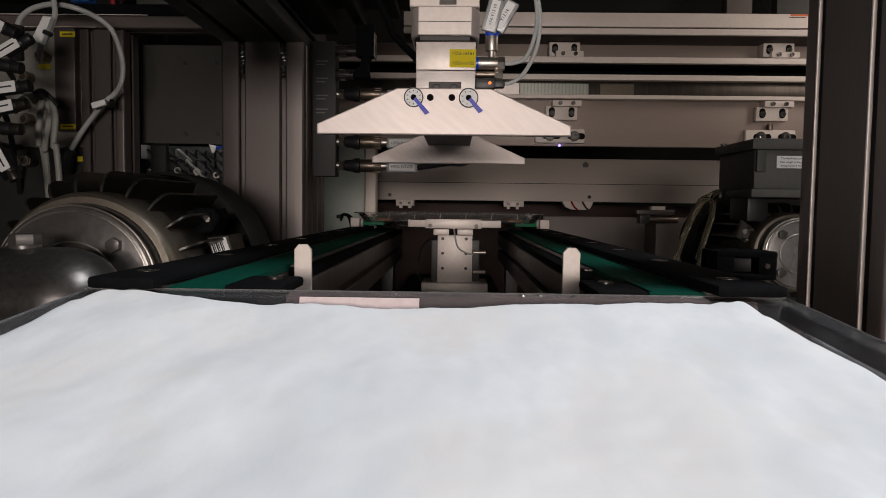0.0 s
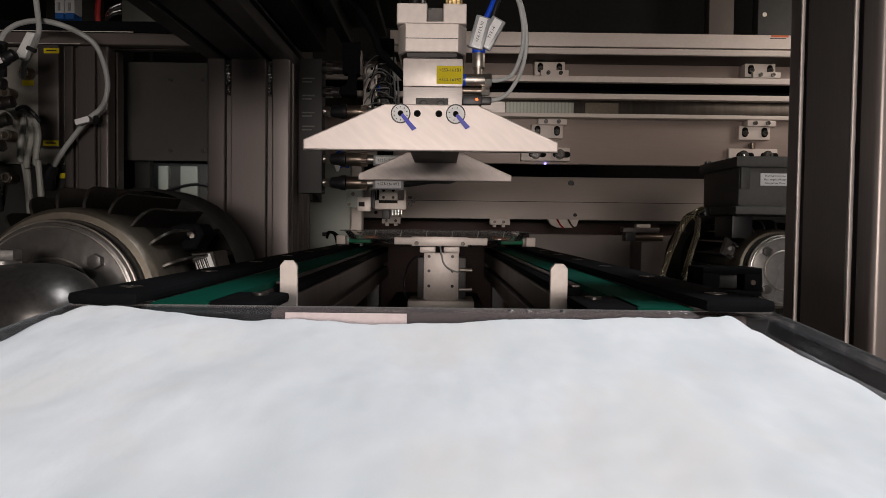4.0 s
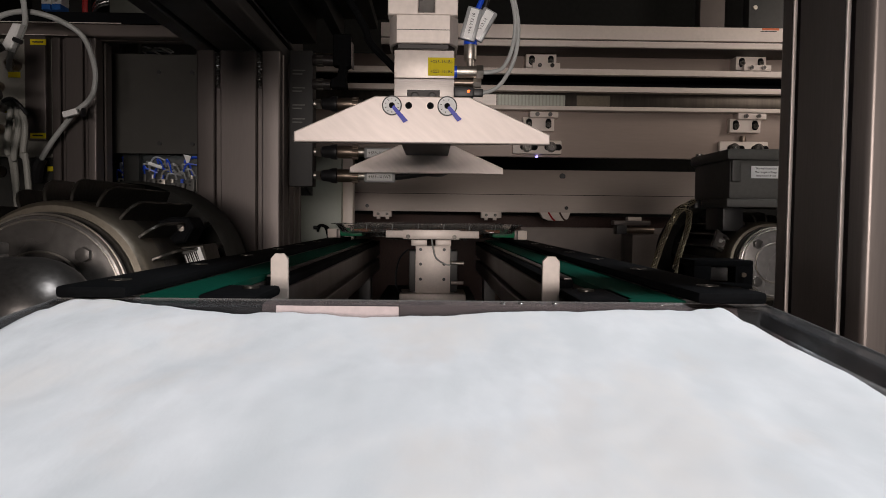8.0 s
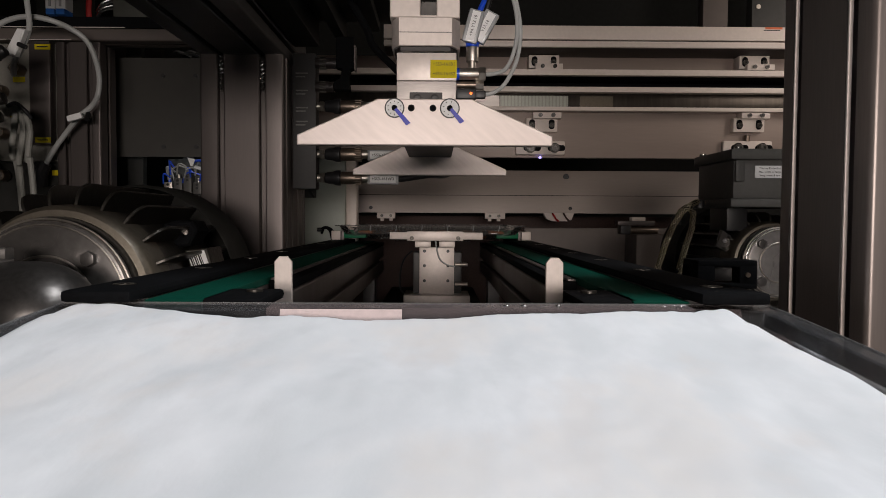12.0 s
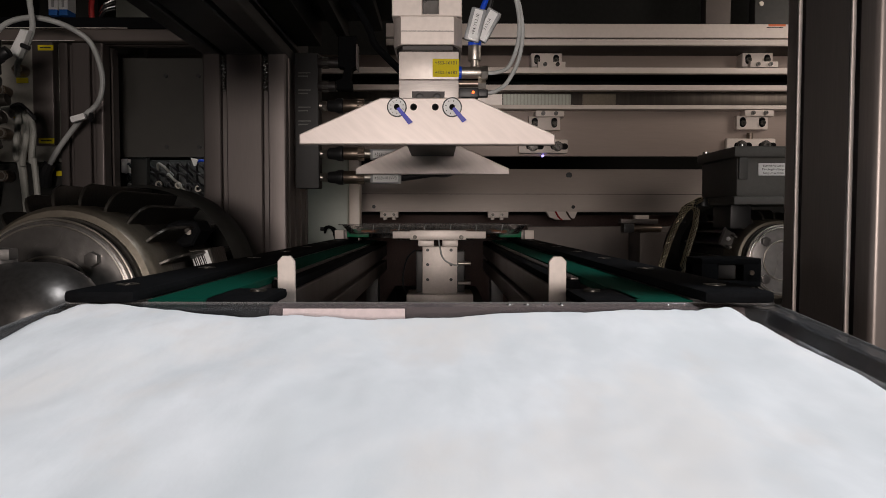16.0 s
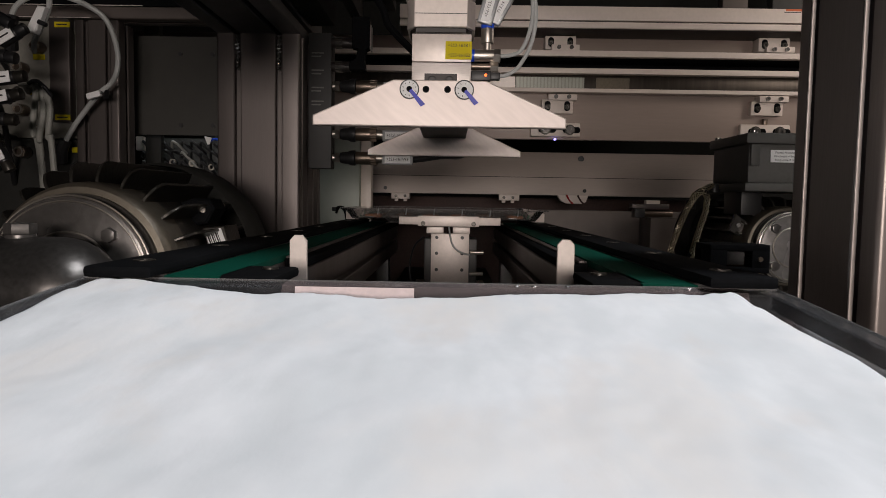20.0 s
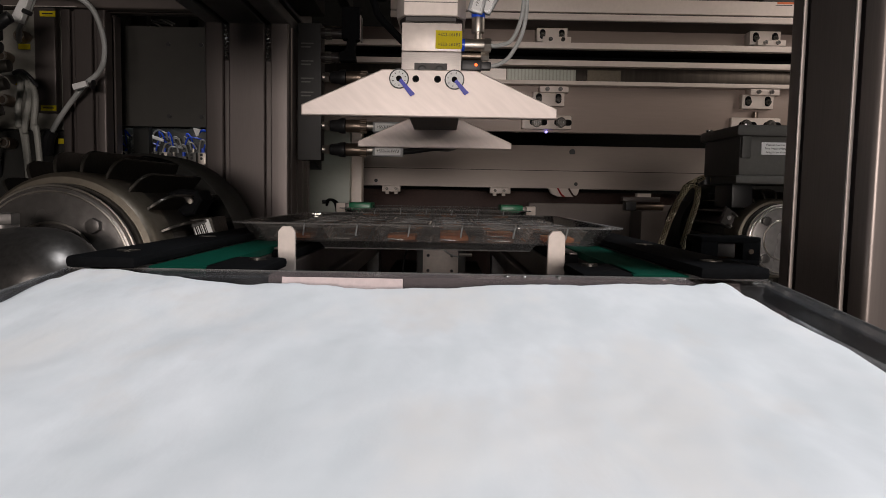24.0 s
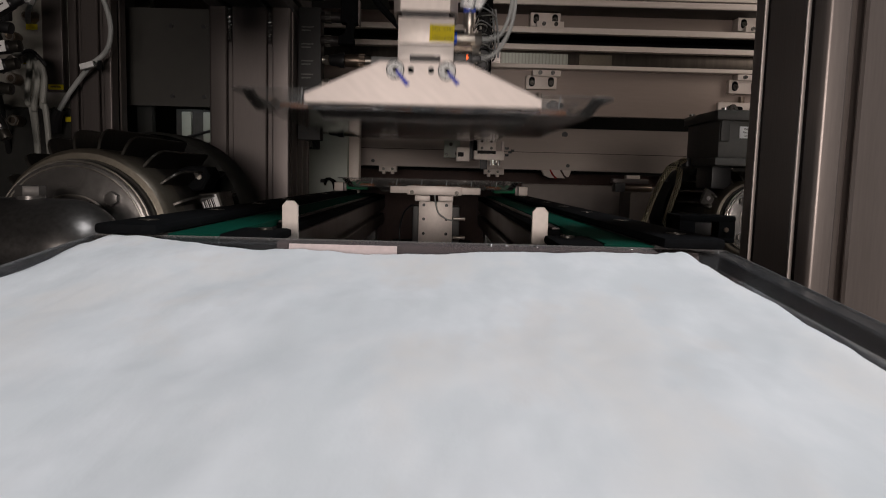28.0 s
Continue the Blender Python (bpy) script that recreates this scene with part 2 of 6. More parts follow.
# ---- mesh helpers: all shapes are given in the place's own coordinates ----
def mesh():
    return bmesh.new()


def box(bm, x0, x1, y0, y1, z0, z1, bevel=0.0):
    r = bmesh.ops.create_cube(bm, size=1.0, matrix=Matrix.LocRotScale(((x0 + x1) / 2, (y0 + y1) / 2, (z0 + z1) / 2), None, (abs(x1 - x0), abs(y1 - y0), abs(z1 - z0))))
    if bevel:
        edges = list({e for v in r["verts"] for e in v.link_edges})
        bmesh.ops.bevel(bm, geom=edges, offset=bevel, segments=2, affect="EDGES", profile=0.6)
    return bm


AX = {"x": Matrix.Rotation(radians(90), 4, "Y"), "y": Matrix.Rotation(radians(-90), 4, "X"), "z": Matrix.Identity(4)}


def cyl(bm, x, y, z, r, length, axis="z", r2=None, n=24, bevel=0.0):
    """A cylinder or cone whose middle lies at the place given; r2 is the radius at the far end."""
    m = Matrix.Translation((x, y, z)) @ AX[axis]
    res = bmesh.ops.create_cone(bm, cap_ends=True, segments=n, radius1=r, radius2=r if r2 is None else r2, depth=length, matrix=m)
    if bevel:
        edges = [e for e in {e for v in res["verts"] for e in v.link_edges} if any(len(f.verts) > 4 for f in e.link_faces)]
        bmesh.ops.bevel(bm, geom=edges, offset=bevel, segments=2, affect="EDGES", profile=0.6)
    return bm


def ring(bm, x, y, z, ro, ri, length, axis="z", n=32):
    """A tube with a wall."""
    m = Matrix.Translation((x, y, z)) @ AX[axis]
    rows = []
    for r, h in ((ro, -1), (ro, 1), (ri, 1), (ri, -1)):
        rows.append([bm.verts.new(m @ Vector((r * math.cos(2 * math.pi * k / n), r * math.sin(2 * math.pi * k / n), h * length / 2))) for k in range(n)])
    for a in range(4):
        for k in range(n):
            bm.faces.new((rows[a][k], rows[a][(k + 1) % n], rows[(a + 1) % 4][(k + 1) % n], rows[(a + 1) % 4][k]))
    return bm


def slab(bm, outline, axis, lo, hi, bevel=0.0):
    """An outline drawn in the plane across the axis (x: y,z; y: x,z; z: x,y), drawn out from lo to hi."""
    def put(p, h):
        return {"x": (h, p[0], p[1]), "y": (p[0], h, p[1]), "z": (p[0], p[1], h)}[axis]
    a = [bm.verts.new(put(p, lo)) for p in outline]
    b = [bm.verts.new(put(p, hi)) for p in outline]
    faces = [bm.faces.new(a), bm.faces.new(list(reversed(b)))]
    n = len(outline)
    for k in range(n):
        faces.append(bm.faces.new((a[k], b[k], b[(k + 1) % n], a[(k + 1) % n])))
    bmesh.ops.recalc_face_normals(bm, faces=faces)
    if bevel:
        bmesh.ops.bevel(bm, geom=list({e for f in faces[:2] for e in f.edges}), offset=bevel, segments=1, affect="EDGES")
    return bm


def pipe(bm, points, r, n=10, ends=True):
    """A round cord through the points, smoothed."""
    pts = [Vector(p) for p in points]
    if len(pts) > 2:
        fine = []
        for k in range(len(pts) - 1):
            p0, p1, p2, p3 = pts[max(k - 1, 0)], pts[k], pts[k + 1], pts[min(k + 2, len(pts) - 1)]
            for s in range(6):
                u = s / 6
                fine.append(0.5 * ((2 * p1) + (p2 - p0) * u + (2 * p0 - 5 * p1 + 4 * p2 - p3) * u * u + (3 * p1 - p0 - 3 * p2 + p3) * u ** 3))
        pts = fine + [pts[-1]]
    rows, side = [], None
    for k, p in enumerate(pts):
        d = (pts[min(k + 1, len(pts) - 1)] - pts[max(k - 1, 0)]).normalized()
        if side is None:
            side = d.orthogonal().normalized()
        side = (side - d * side.dot(d)).normalized()
        up = d.cross(side)
        rows.append([bm.verts.new(p + r * (side * math.cos(2 * math.pi * j / n) + up * math.sin(2 * math.pi * j / n))) for j in range(n)])
    for a, b in zip(rows, rows[1:]):
        for j in range(n):
            bm.faces.new((a[j], a[(j + 1) % n], b[(j + 1) % n], b[j]))
    if ends:
        bm.faces.new(list(reversed(rows[0])))
        bm.faces.new(rows[-1])
    return bm


def lathe(bm, x, y, z, outline, axis="x", n=48):
    """A round body: outline gives (distance along the axis, radius), closed at both ends."""
    m = Matrix.Translation((x, y, z)) @ AX[axis]
    rows = [[bm.verts.new(m @ Vector((r * math.cos(2 * math.pi * k / n), r * math.sin(2 * math.pi * k / n), h))) for k in range(n)] for h, r in outline]
    for a, b in zip(rows, rows[1:]):
        for k in range(n):
            bm.faces.new((a[k], a[(k + 1) % n], b[(k + 1) % n], b[k]))
    bm.faces.new(list(reversed(rows[0])))
    bm.faces.new(rows[-1])
    return bm


def socket_screw(bm, x, y, z, r, axis="y", toward=-1):
    """A cap screw head with its hexagon hole, standing proud along the axis."""
    h = r * 1.1
    if axis == "y":
        ring(bm, x, y + toward * h / 2, z, r, r * 0.5, h, "y", 18)
        cyl(bm, x, y + toward * h * 0.15, z, r * 0.55, h * 0.3, "y", n=6)
    elif axis == "x":
        ring(bm, x + toward * h / 2, y, z, r, r * 0.5, h, "x", 18)
        cyl(bm, x + toward * h * 0.15, y, z, r * 0.55, h * 0.3, "x", n=6)
    else:
        ring(bm, x, y, z + toward * h / 2, r, r * 0.5, h, "z", 18)
        cyl(bm, x, y, z + toward * h * 0.15, r * 0.55, h * 0.3, "z", n=6)
    return bm


ORIGIN = {}


def thing(name, x, y, z, label, category, group="", kind=""):
    ob = new(name)
    ob.empty_display_size = 0.02
    ob.location = (x, y, z)
    ORIGIN[ob] = Vector((x, y, z))
    return tagged(ob, label, category, group, kind)


def finish(name, bm, mat, smooth=True):
    me = bpy.data.meshes.new(name)
    bmesh.ops.recalc_face_normals(bm, faces=bm.faces)
    bm.to_mesh(me)
    bm.free()
    me.materials.append(mat)
    if smooth:
        me.shade_smooth()
        me.set_sharp_from_angle(angle=radians(32))
    return me


def part(name, bm, mat, parent, label="", smooth=True):
    o = ORIGIN[parent]
    bm.transform(Matrix.Translation(-o))
    ob = new(name, finish(name, bm, mat, smooth))
    ob.parent = parent
    ORIGIN[ob] = o
    if label:
        ob["label"] = label
    return ob


def structure(name, bm, mat, label):
    ob = new(name, finish(name, bm, mat))
    ORIGIN[ob] = Vector((0, 0, 0))
    return tagged(ob, label, name.split("_")[0], kind="structure")


def lettering(name, words, size, m, mat, parent, depth=0.0001):
    """Raised letters; m places the middle of the writing, which reads along its x."""
    cu = bpy.data.curves.new(name, "FONT")
    cu.body, cu.size, cu.align_x, cu.align_y = words, size, "CENTER", "CENTER"
    cu.extrude, cu.resolution_u = depth, 2
    tmp = new("tmp_letters", cu)
    me = bpy.data.meshes.new_from_object(tmp.evaluated_get(bpy.context.evaluated_depsgraph_get()))
    bpy.data.objects.remove(tmp)
    me.transform(Matrix.Translation(-ORIGIN[parent]) @ m)
    me.materials.clear()
    me.materials.append(mat)
    ob = new(name, me)
    ob.parent = parent
    ORIGIN[ob] = ORIGIN[parent]
    return ob


FRONT = Matrix.Rotation(radians(90), 4, "X")


def facing(x, y, z, roll=0):
    """Writing on a face turned to the open front (towards -y)."""
    return Matrix.Translation((x, y, z)) @ FRONT @ Matrix.Rotation(radians(roll), 4, "Z")


def slotted(w, d, slots_w, slots_d, slot=0.008, deep=0.012, fillet=0.003):
    """The section of a slotted profile with rounded corners, corner at 0,0: slots at slots_w on both long faces and at slots_d on both sides."""
    lip, c = 0.003, 0.0016
    pts = []
    def run(a, b, length, marks):
        ax, ay = a
        ux, uy = (b[0] - ax) / length, (b[1] - ay) / length
        nx, ny = -uy, ux
        for k in range(5):
            f = radians(22.5 * k)
            al, inn = fillet * (1 - math.cos(f)), fillet * (1 - math.sin(f))
            pts.append((ax + ux * al + nx * inn, ay + uy * al + ny * inn))
        for s in marks:
            for along, inn in ((-slot / 2 - c, 0), (-slot / 2, c), (-slot / 2, lip), (-slot, lip), (-slot * 0.6, deep), (slot * 0.6, deep), (slot, lip), (slot / 2, lip), (slot / 2, c), (slot / 2 + c, 0)):
                pts.append((ax + ux * (s + along) + nx * inn, ay + uy * (s + along) + ny * inn))
    run((0, 0), (w, 0), w, slots_w)
    run((w, 0), (w, d), d, slots_d)
    run((w, d), (0, d), w, slots_w)
    run((0, d), (0, 0), d, slots_d)
    return pts


def oval(bm, x, z, w, h, y0, y1):
    """A long hole's outline drawn out along y."""
    r, pts = min(w, h) / 2, []
    ex, ez = w / 2 - r, h / 2 - r
    for k in range(20):
        a = 2 * math.pi * k / 20
        pts.append((x + r * math.cos(a) + (ex if math.cos(a) > 1e-6 else -ex), z + r * math.sin(a) + (ez if math.sin(a) > -1e-6 else -ez)))
    return slab(bm, pts, "y", y0, y1)


# ---- the hall and the machine's base ----
CX = -0.012
bm = mesh(); box(bm, -3, 3, -3, 4, -0.9, -0.85)
structure("floor", bm, CONCRETE, "grey sealed concrete hall floor")
bm = mesh(); box(bm, -3, 3, -3, 4, 2.6, 2.65)
structure("ceiling", bm, HALL, "grey painted hall ceiling")
for nm, b in (("wall_west", (-3.05, -3, -3, 4)), ("wall_east", (3, 3.05, -3, 4)), ("wall_south", (-3.05, 3.05, -3.05, -3)), ("wall_north", (-3.05, 3.05, 4, 4.05))):
    bm = mesh(); box(bm, *b, -0.85, 2.6)
    structure(nm, bm, HALL, "grey painted hall wall")
bm = mesh()
box(bm, -1.0, 1.1, -0.3, 2.6, -0.85, 0.0, 0.01)
structure("machine_base", bm, DARK, "dark steel base of the machine on the floor")


LINTEL = 0.95
# unseen housing, closed beside and above the open front; lintel added to block light
bm = mesh(); box(bm, -1.15, 1.15, 0.4105, 2.2, 1.23, 1.25, 0.001)
structure("roof", bm, DARKER, "unseen dark roof sheet added over the housing")
bm = mesh(); box(bm, -0.12, 0.24, 0.385, 0.41, LINTEL, 1.25, 0.001); box(bm, -0.30, -0.1205, 0.385, 0.41, 0.505, 1.25, 0.001); box(bm, -1.15, -0.3005, 0.385, 0.41, 0.66, 1.25, 0.001)
structure("wall_lintel", bm, DARKER, "unseen dark front sheets added above the opening to block light")
bm = mesh(); box(bm, -1.17, -1.15, 0.385, 2.22, 0.0, 1.25, 0.001)
structure("wall_side_left", bm, DARKER, "dark sheet side wall of the housing")
bm = mesh(); box(bm, 1.15, 1.17, 0.42, 2.22, 0.0, 1.25, 0.001)
structure("wall_side_right", bm, DARK, "dark sheet side wall of the housing")


# ---- slotted columns ----
def column(name, x0, y0, w, d, z0, z1, sw, sd, mat, label, slot=0.008, fillet=0.003):
    t = thing(name, x0 + w / 2, y0 + d / 2, z0, label, "column")
    bm = mesh()
    slab(bm, [(x0 + a, y0 + b) for a, b in slotted(w, d, sw, sd, slot, 0.012, fillet)], "z", z0, z1)
    part("profile", bm, mat, t)
    bm = mesh(); box(bm, x0 - 0.01, x0 + w + 0.01, y0 - 0.01, y0 + d + 0.01, z0, z0 + 0.012, 0.002)
    part("foot_plate", bm, DARK, t)
    return t


right_col = column("aluminium_column", 0.243, 0.395, 0.08, 0.104, 0.0, 1.2, (0.02, 0.06), (0.0205, 0.0823), COLUMN_DARK, "dark slotted aluminium machine column beside the conveyor", 0.0085, 0.0035)
# pale strips added as the light caught on each slot's far lip
for sy in (0.0205, 0.0823):
    bm = mesh(); box(bm, 0.2424, 0.2450, 0.395 + sy + 0.0030, 0.395 + sy + 0.0048, 0.012, 1.2, 0.0006)
    part("slot_edge", bm, ALU, right_col, "thin bright strip that paints the slot edge's highlight")
left_col = column("aluminium_column", -0.332, 0.985, 0.116, 0.16, 0.0, 0.577, (0.029, 0.087), (0.02, 0.06, 0.10, 0.14), PROFILE, "grey slotted aluminium column under the dark overhead plate")
for sx in (-0.303, -0.245):
    bm = mesh()
    pts = [(sx + 0.0032 * math.cos(a * 1.3), 0.988 + 0.0032 * math.sin(a * 1.3), 0.527 + 0.00052 * a) for a in range(0, 96)]
    pipe(bm, pts[::2], 0.0009, 6)
    part("spring", bm, STEEL, left_col, "thin steel coil spring in the slot")
column("aluminium_column", -0.648, 1.2, 0.075, 0.06, 0.0, 0.645, (0.0185, 0.056), (0.03,), PROFILE, "grey slotted aluminium column behind the cables")
column("aluminium_column", -0.405, 1.3, 0.04, 0.04, 0.0, 0.66, (0.02,), (0.02,), PROFILE, "slim slotted aluminium column")

# overhead beams above the left lane
POLISHED = material("polished_cover_band", (0.055, 0.047, 0.04), 0.33, 0.85, 0.2, 5, 0.0, (3, 1, 0.2))
PALE_DULL = material("dull_green_scale", (0.32, 0.325, 0.285), 0.35, 0.2, 0.06, 30, 0.02)
PALE_GREEN = material("pale_green_scale", (0.41, 0.425, 0.37), 0.35, 0.2, 0.05, 30, 0.02)
TAN = material("tan_band", (0.17, 0.145, 0.11), 0.33, 0.6, 0.1, 30, 0.02)
RED = material("red_tube_plastic", (0.4, 0.02, 0.02), 0.35)
ORANGE = material("orange_sticker", (0.7, 0.16, 0.05), 0.5)
# darker profile tone carries the shade on the beam's unlit underside
t = thing("overhead_beam", -0.274, 0.7, 0.577, "slotted aluminium beam overhead on the column, its unlit underside coloured dark", "beam")
bm = mesh(); slab(bm, [(-0.333 + a, 0.577 + b) for a, b in slotted(0.118, 0.08, (0.0285, 0.0865), (0.02, 0.06))], "y", 0.412, 1.15); part("profile", bm, PROFILE_DARK, t)
t = thing("overhead_plate", -0.13, 0.7, 0.585, "dark plate with ribs overhead beside the beam", "plate")
bm = mesh(); box(bm, -0.214, -0.06, 0.412, 1.05, 0.640, 0.655, 0.002); part("plate", bm, DARKER, t)
for x0, x1, z0 in ((-0.213, -0.176, 0.603), (-0.150, -0.135, 0.610), (-0.108, -0.086, 0.626)):
    bm = mesh(); box(bm, x0, x1, 0.412, 1.05, z0, 0.640, 0.002); part("rib", bm, DARKER, t)
t = thing("black_cable", -0.07, 0.92, 0.54, "black cable running down from the overhead plate", "cable")
bm = mesh(); pipe(bm, [(-0.12, 0.92, 0.642), (-0.0925, 0.92, 0.594), (-0.084, 0.92, 0.573), (-0.0543, 0.92, 0.5425), (-0.040, 0.93, 0.526), (-0.03, 0.95, 0.49)], 0.0048); part("cord", bm, RAIL_BLACK, t)
t = thing("cable_holder", -0.135, 1.02, 0.52, "black cable holder below the overhead plate", "holder")
bm = mesh(); slab(bm, [(-0.147, 0.610), (-0.121, 0.610), (-0.121, 0.566), (-0.127, 0.563), (-0.129, 0.552), (-0.127, 0.534), (-0.150, 0.534), (-0.150, 0.546), (-0.142, 0.550), (-0.138, 0.564), (-0.147, 0.566)], "y", 1.015, 1.035, 0.001); part("body", bm, RAIL_BLACK, t)
bm = mesh(); box(bm, -0.1208, -0.1190, 1.014, 1.034, 0.563, 0.598); part("edge", bm, PROFILE, t, "narrow bright sheet edge")

# left dark panel with the opening below it
bm = mesh()
box(bm, -0.62, -0.405, 1.30, 1.304, 0.4615, 0.642)
structure("panel_left", bm, PANEL_DARK, "dull grey sheet panel above a low opening")
t = thing("panel_screws", -0.43, 1.3, 0.48, "small dark screws on the sheet panel", "screw")
for x, z in ((-0.505, 0.61), (-0.445, 0.61), (-0.445, 0.48), (-0.505, 0.48)):
    bm = mesh(); cyl(bm, x, 1.2985, z, 0.004, 0.003, "y", n=12); part("screw", bm, BLACK, t)
bm = mesh(); box(bm, -0.62, -0.44, 1.2978, 1.2996, 0.6635, 0.6650)
structure("trim_left", bm, ALU_BRUSH, "thin bright sheet edge above the panel")
bm = mesh(); slab(bm, [(1.2 + a, 0.648 + c) for a, c in slotted(0.05, 0.021, (0.025,), (), 0.006, 0.006)], "x", -1.1, -0.334)
structure("rail_left", bm, PANEL, "horizontal grey rail above the cabinet")


# ---- rear gantry beams ----
def bar_x(name, x0, x1, y0, y1, z0, z1, mat, label, bevel=0.0015):
    t = thing(name, (x0 + x1) / 2, (y0 + y1) / 2, z0, label, "beam")
    bm = mesh(); box(bm, x0, x1, y0, y1, z0, z1, bevel); part("body", bm, mat, t)
    return t


LX, RX = -0.33, 0.78
gan = thing("gantry", 0.22, 1.46, 0.478, "pale gantry with a panel, white strips and a cover band", "gantry")


def strip(name, y0, y1, z0, z1, mat, label="", bevel=0.0012):
    bm = mesh(); box(bm, LX, RX, y0, y1, z0, z1, bevel)
    return part(name, bm, mat, gan, label)


LX, KEEP = -0.11, LX
beam = strip("upper_beam", 1.43, 1.50, 0.7152, 0.743, WHITE, "pale painted upper beam")
strip("groove", 1.436, 1.50, 0.7125, 0.7152, BLACK)
strip("lower_ledge", 1.43, 1.515, 0.700, 0.7125, WHITE)
# thin brown sheet carries the shade under the white ledge
strip("soffit", 1.434, 1.515, 0.6985, 0.7000, SOFFIT, "underside with its shade put into dark brown")
LX = KEEP
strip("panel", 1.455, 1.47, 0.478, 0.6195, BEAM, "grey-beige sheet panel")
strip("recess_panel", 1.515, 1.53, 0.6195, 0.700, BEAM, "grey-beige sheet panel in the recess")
for z0, z1 in ((0.6425, 0.6545), (0.6085, 0.6195), (0.571, 0.579)):
    strip("guide_strip", 1.425, 1.44 if z0 > 0.64 else 1.455, z0, z1, WHITE, "narrow white guide strip")
# black sheets put the recess's shade on the slot's top and back
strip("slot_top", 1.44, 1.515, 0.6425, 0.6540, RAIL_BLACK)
strip("slot", 1.508, 1.514, 0.6195, 0.6425, RAIL_BLACK, "slot back in black for the recess shade")
strip("cover_band", 1.443, 1.455, 0.579, 0.6085, POLISHED, "polished steel cover band")
# the polished band's reflections, built as stripes, a bright stretch and a tan patch
bm = mesh(); box(bm, 0.128, 0.268, 1.4424, 1.4432, 0.5815, 0.6035); part("scale_plate", bm, PALE_DULL, gan, "pale green stripes that paint a reflection on the band")
for k in range(19):
    x = 0.131 + 0.0071 * k
    bm = mesh(); box(bm, x, x + 0.0042, 1.4418, 1.4428, 0.5815, 0.6035); part("scale_bar", bm, PALE_GREEN, gan)
bm = mesh(); box(bm, 0.03, 0.1265, 1.4418, 1.4428, 0.5815, 0.6035); part("bright_band", bm, ALU_BRUSH, gan, "bright stretch that paints the polished band's reflection")
bm = mesh(); box(bm, 0.292, 0.360, 1.4418, 1.4428, 0.5815, 0.6035); part("band_patch", bm, TAN, gan)
bm = mesh(); box(bm, 0.665, 0.70, 1.4292, 1.4300, 0.7385, 0.7425); part("sticker", bm, ORANGE, beam, "small orange sticker")
bm = mesh(); box(bm, 0.662, 0.695, 1.4292, 1.4300, 0.7355, 0.7368); part("print_bar", bm, INK, beam)


def bracket(x, z, up):
    """A stop bracket with two slotted screws and a small white block."""
    t = thing("rail_bracket", x, 1.44, z, "white milled bracket screwed to the gantry panel", "bracket", "brackets of the gantry")
    d = 0.045 if up else 0.0
    bm = mesh(); box(bm, x, x + 0.064, 1.44 + d, 1.455 + 1.34 * d, z, z + 0.028, 0.001); part("plate", bm, WHITE, t)
    for dx in (0.012, 0.052):
        bm = mesh(); oval(bm, x + dx, z + 0.015, 0.012, 0.020, 1.4388 + d, 1.4402 + d); part("slot", bm, RAIL_BLACK, t)
        bm = mesh(); socket_screw(bm, x + dx, 1.439 + d, z + 0.013, 0.0052); part("screw", bm, CAST, t)
    zb = z - 0.004 if up else z + 0.026
    bm = mesh(); box(bm, x + 0.012, x + 0.070, 1.428 + d, 1.455 + d, zb, zb + 0.012, 0.001); part("block", bm, WHITE, t)
    for dx in (0.027, 0.053):
        bm = mesh(); socket_screw(bm, x + dx, 1.428 + d, zb + 0.006, 0.0042); part("screw", bm, FLANGE, t)


bracket(0.1919, 0.6685, True)
bracket(0.6376, 0.6700, True)
bracket(0.182, 0.530, False)
bracket(0.609, 0.532, False)


def foot(x, z):
    t = thing("slotted_foot", x, 1.44, z, "pale slotted plate with two hexagon screws", "bracket", "slotted plates of the gantry")
    bm = mesh(); box(bm, x, x + 0.102, 1.443, 1.455, z, z + 0.029, 0.004); part("plate", bm, WHITE, t)
    for dx in (0.030, 0.080):
        bm = mesh(); oval(bm, x + dx + 0.004, z + 0.014, 0.036, 0.013, 1.4418, 1.4432); part("slot", bm, RAIL_BLACK, t)
        bm = mesh(); ring(bm, x + dx, 1.441, z + 0.014, 0.0105, 0.006, 0.003, "y"); part("washer", bm, CAST, t)
        bm = mesh(); socket_screw(bm, x + dx, 1.4405, z + 0.014, 0.0075); part("screw", bm, FLANGE, t)
    bm = mesh(); cyl(bm, x + 0.05, 1.447, z + 0.034, 0.006, 0.012); part("stud", bm, BRONZE_NUT, t)
    return t


foot(0.161, 0.483)
foot(0.590, 0.4855)
t = thing("status_light", 0.212, 1.45, 0.476, "tiny violet indicator light under the plate", "indicator light")
bm = mesh(); cyl(bm, 0.212, 1.448, 0.478, 0.0026, 0.006, "y"); part("lens", bm, UV, t)

# lower beam
t = thing("lower_beam", 0.22, 1.78, 0.366, "long grey-beige box beam with folded front", "beam")
bm = mesh()
slab(bm, [(1.752, 0.366), (1.752, 0.436), (1.775, 0.474), (1.86, 0.474), (1.86, 0.366)], "x", -0.235, 0.76, 0.001)
part("body", bm, LOWBEAM, t)
bm = mesh(); box(bm, -0.285, -0.236, 1.745, 1.83, 0.372, 0.432, 0.002); part("end_block", bm, LOWBEAM, t)
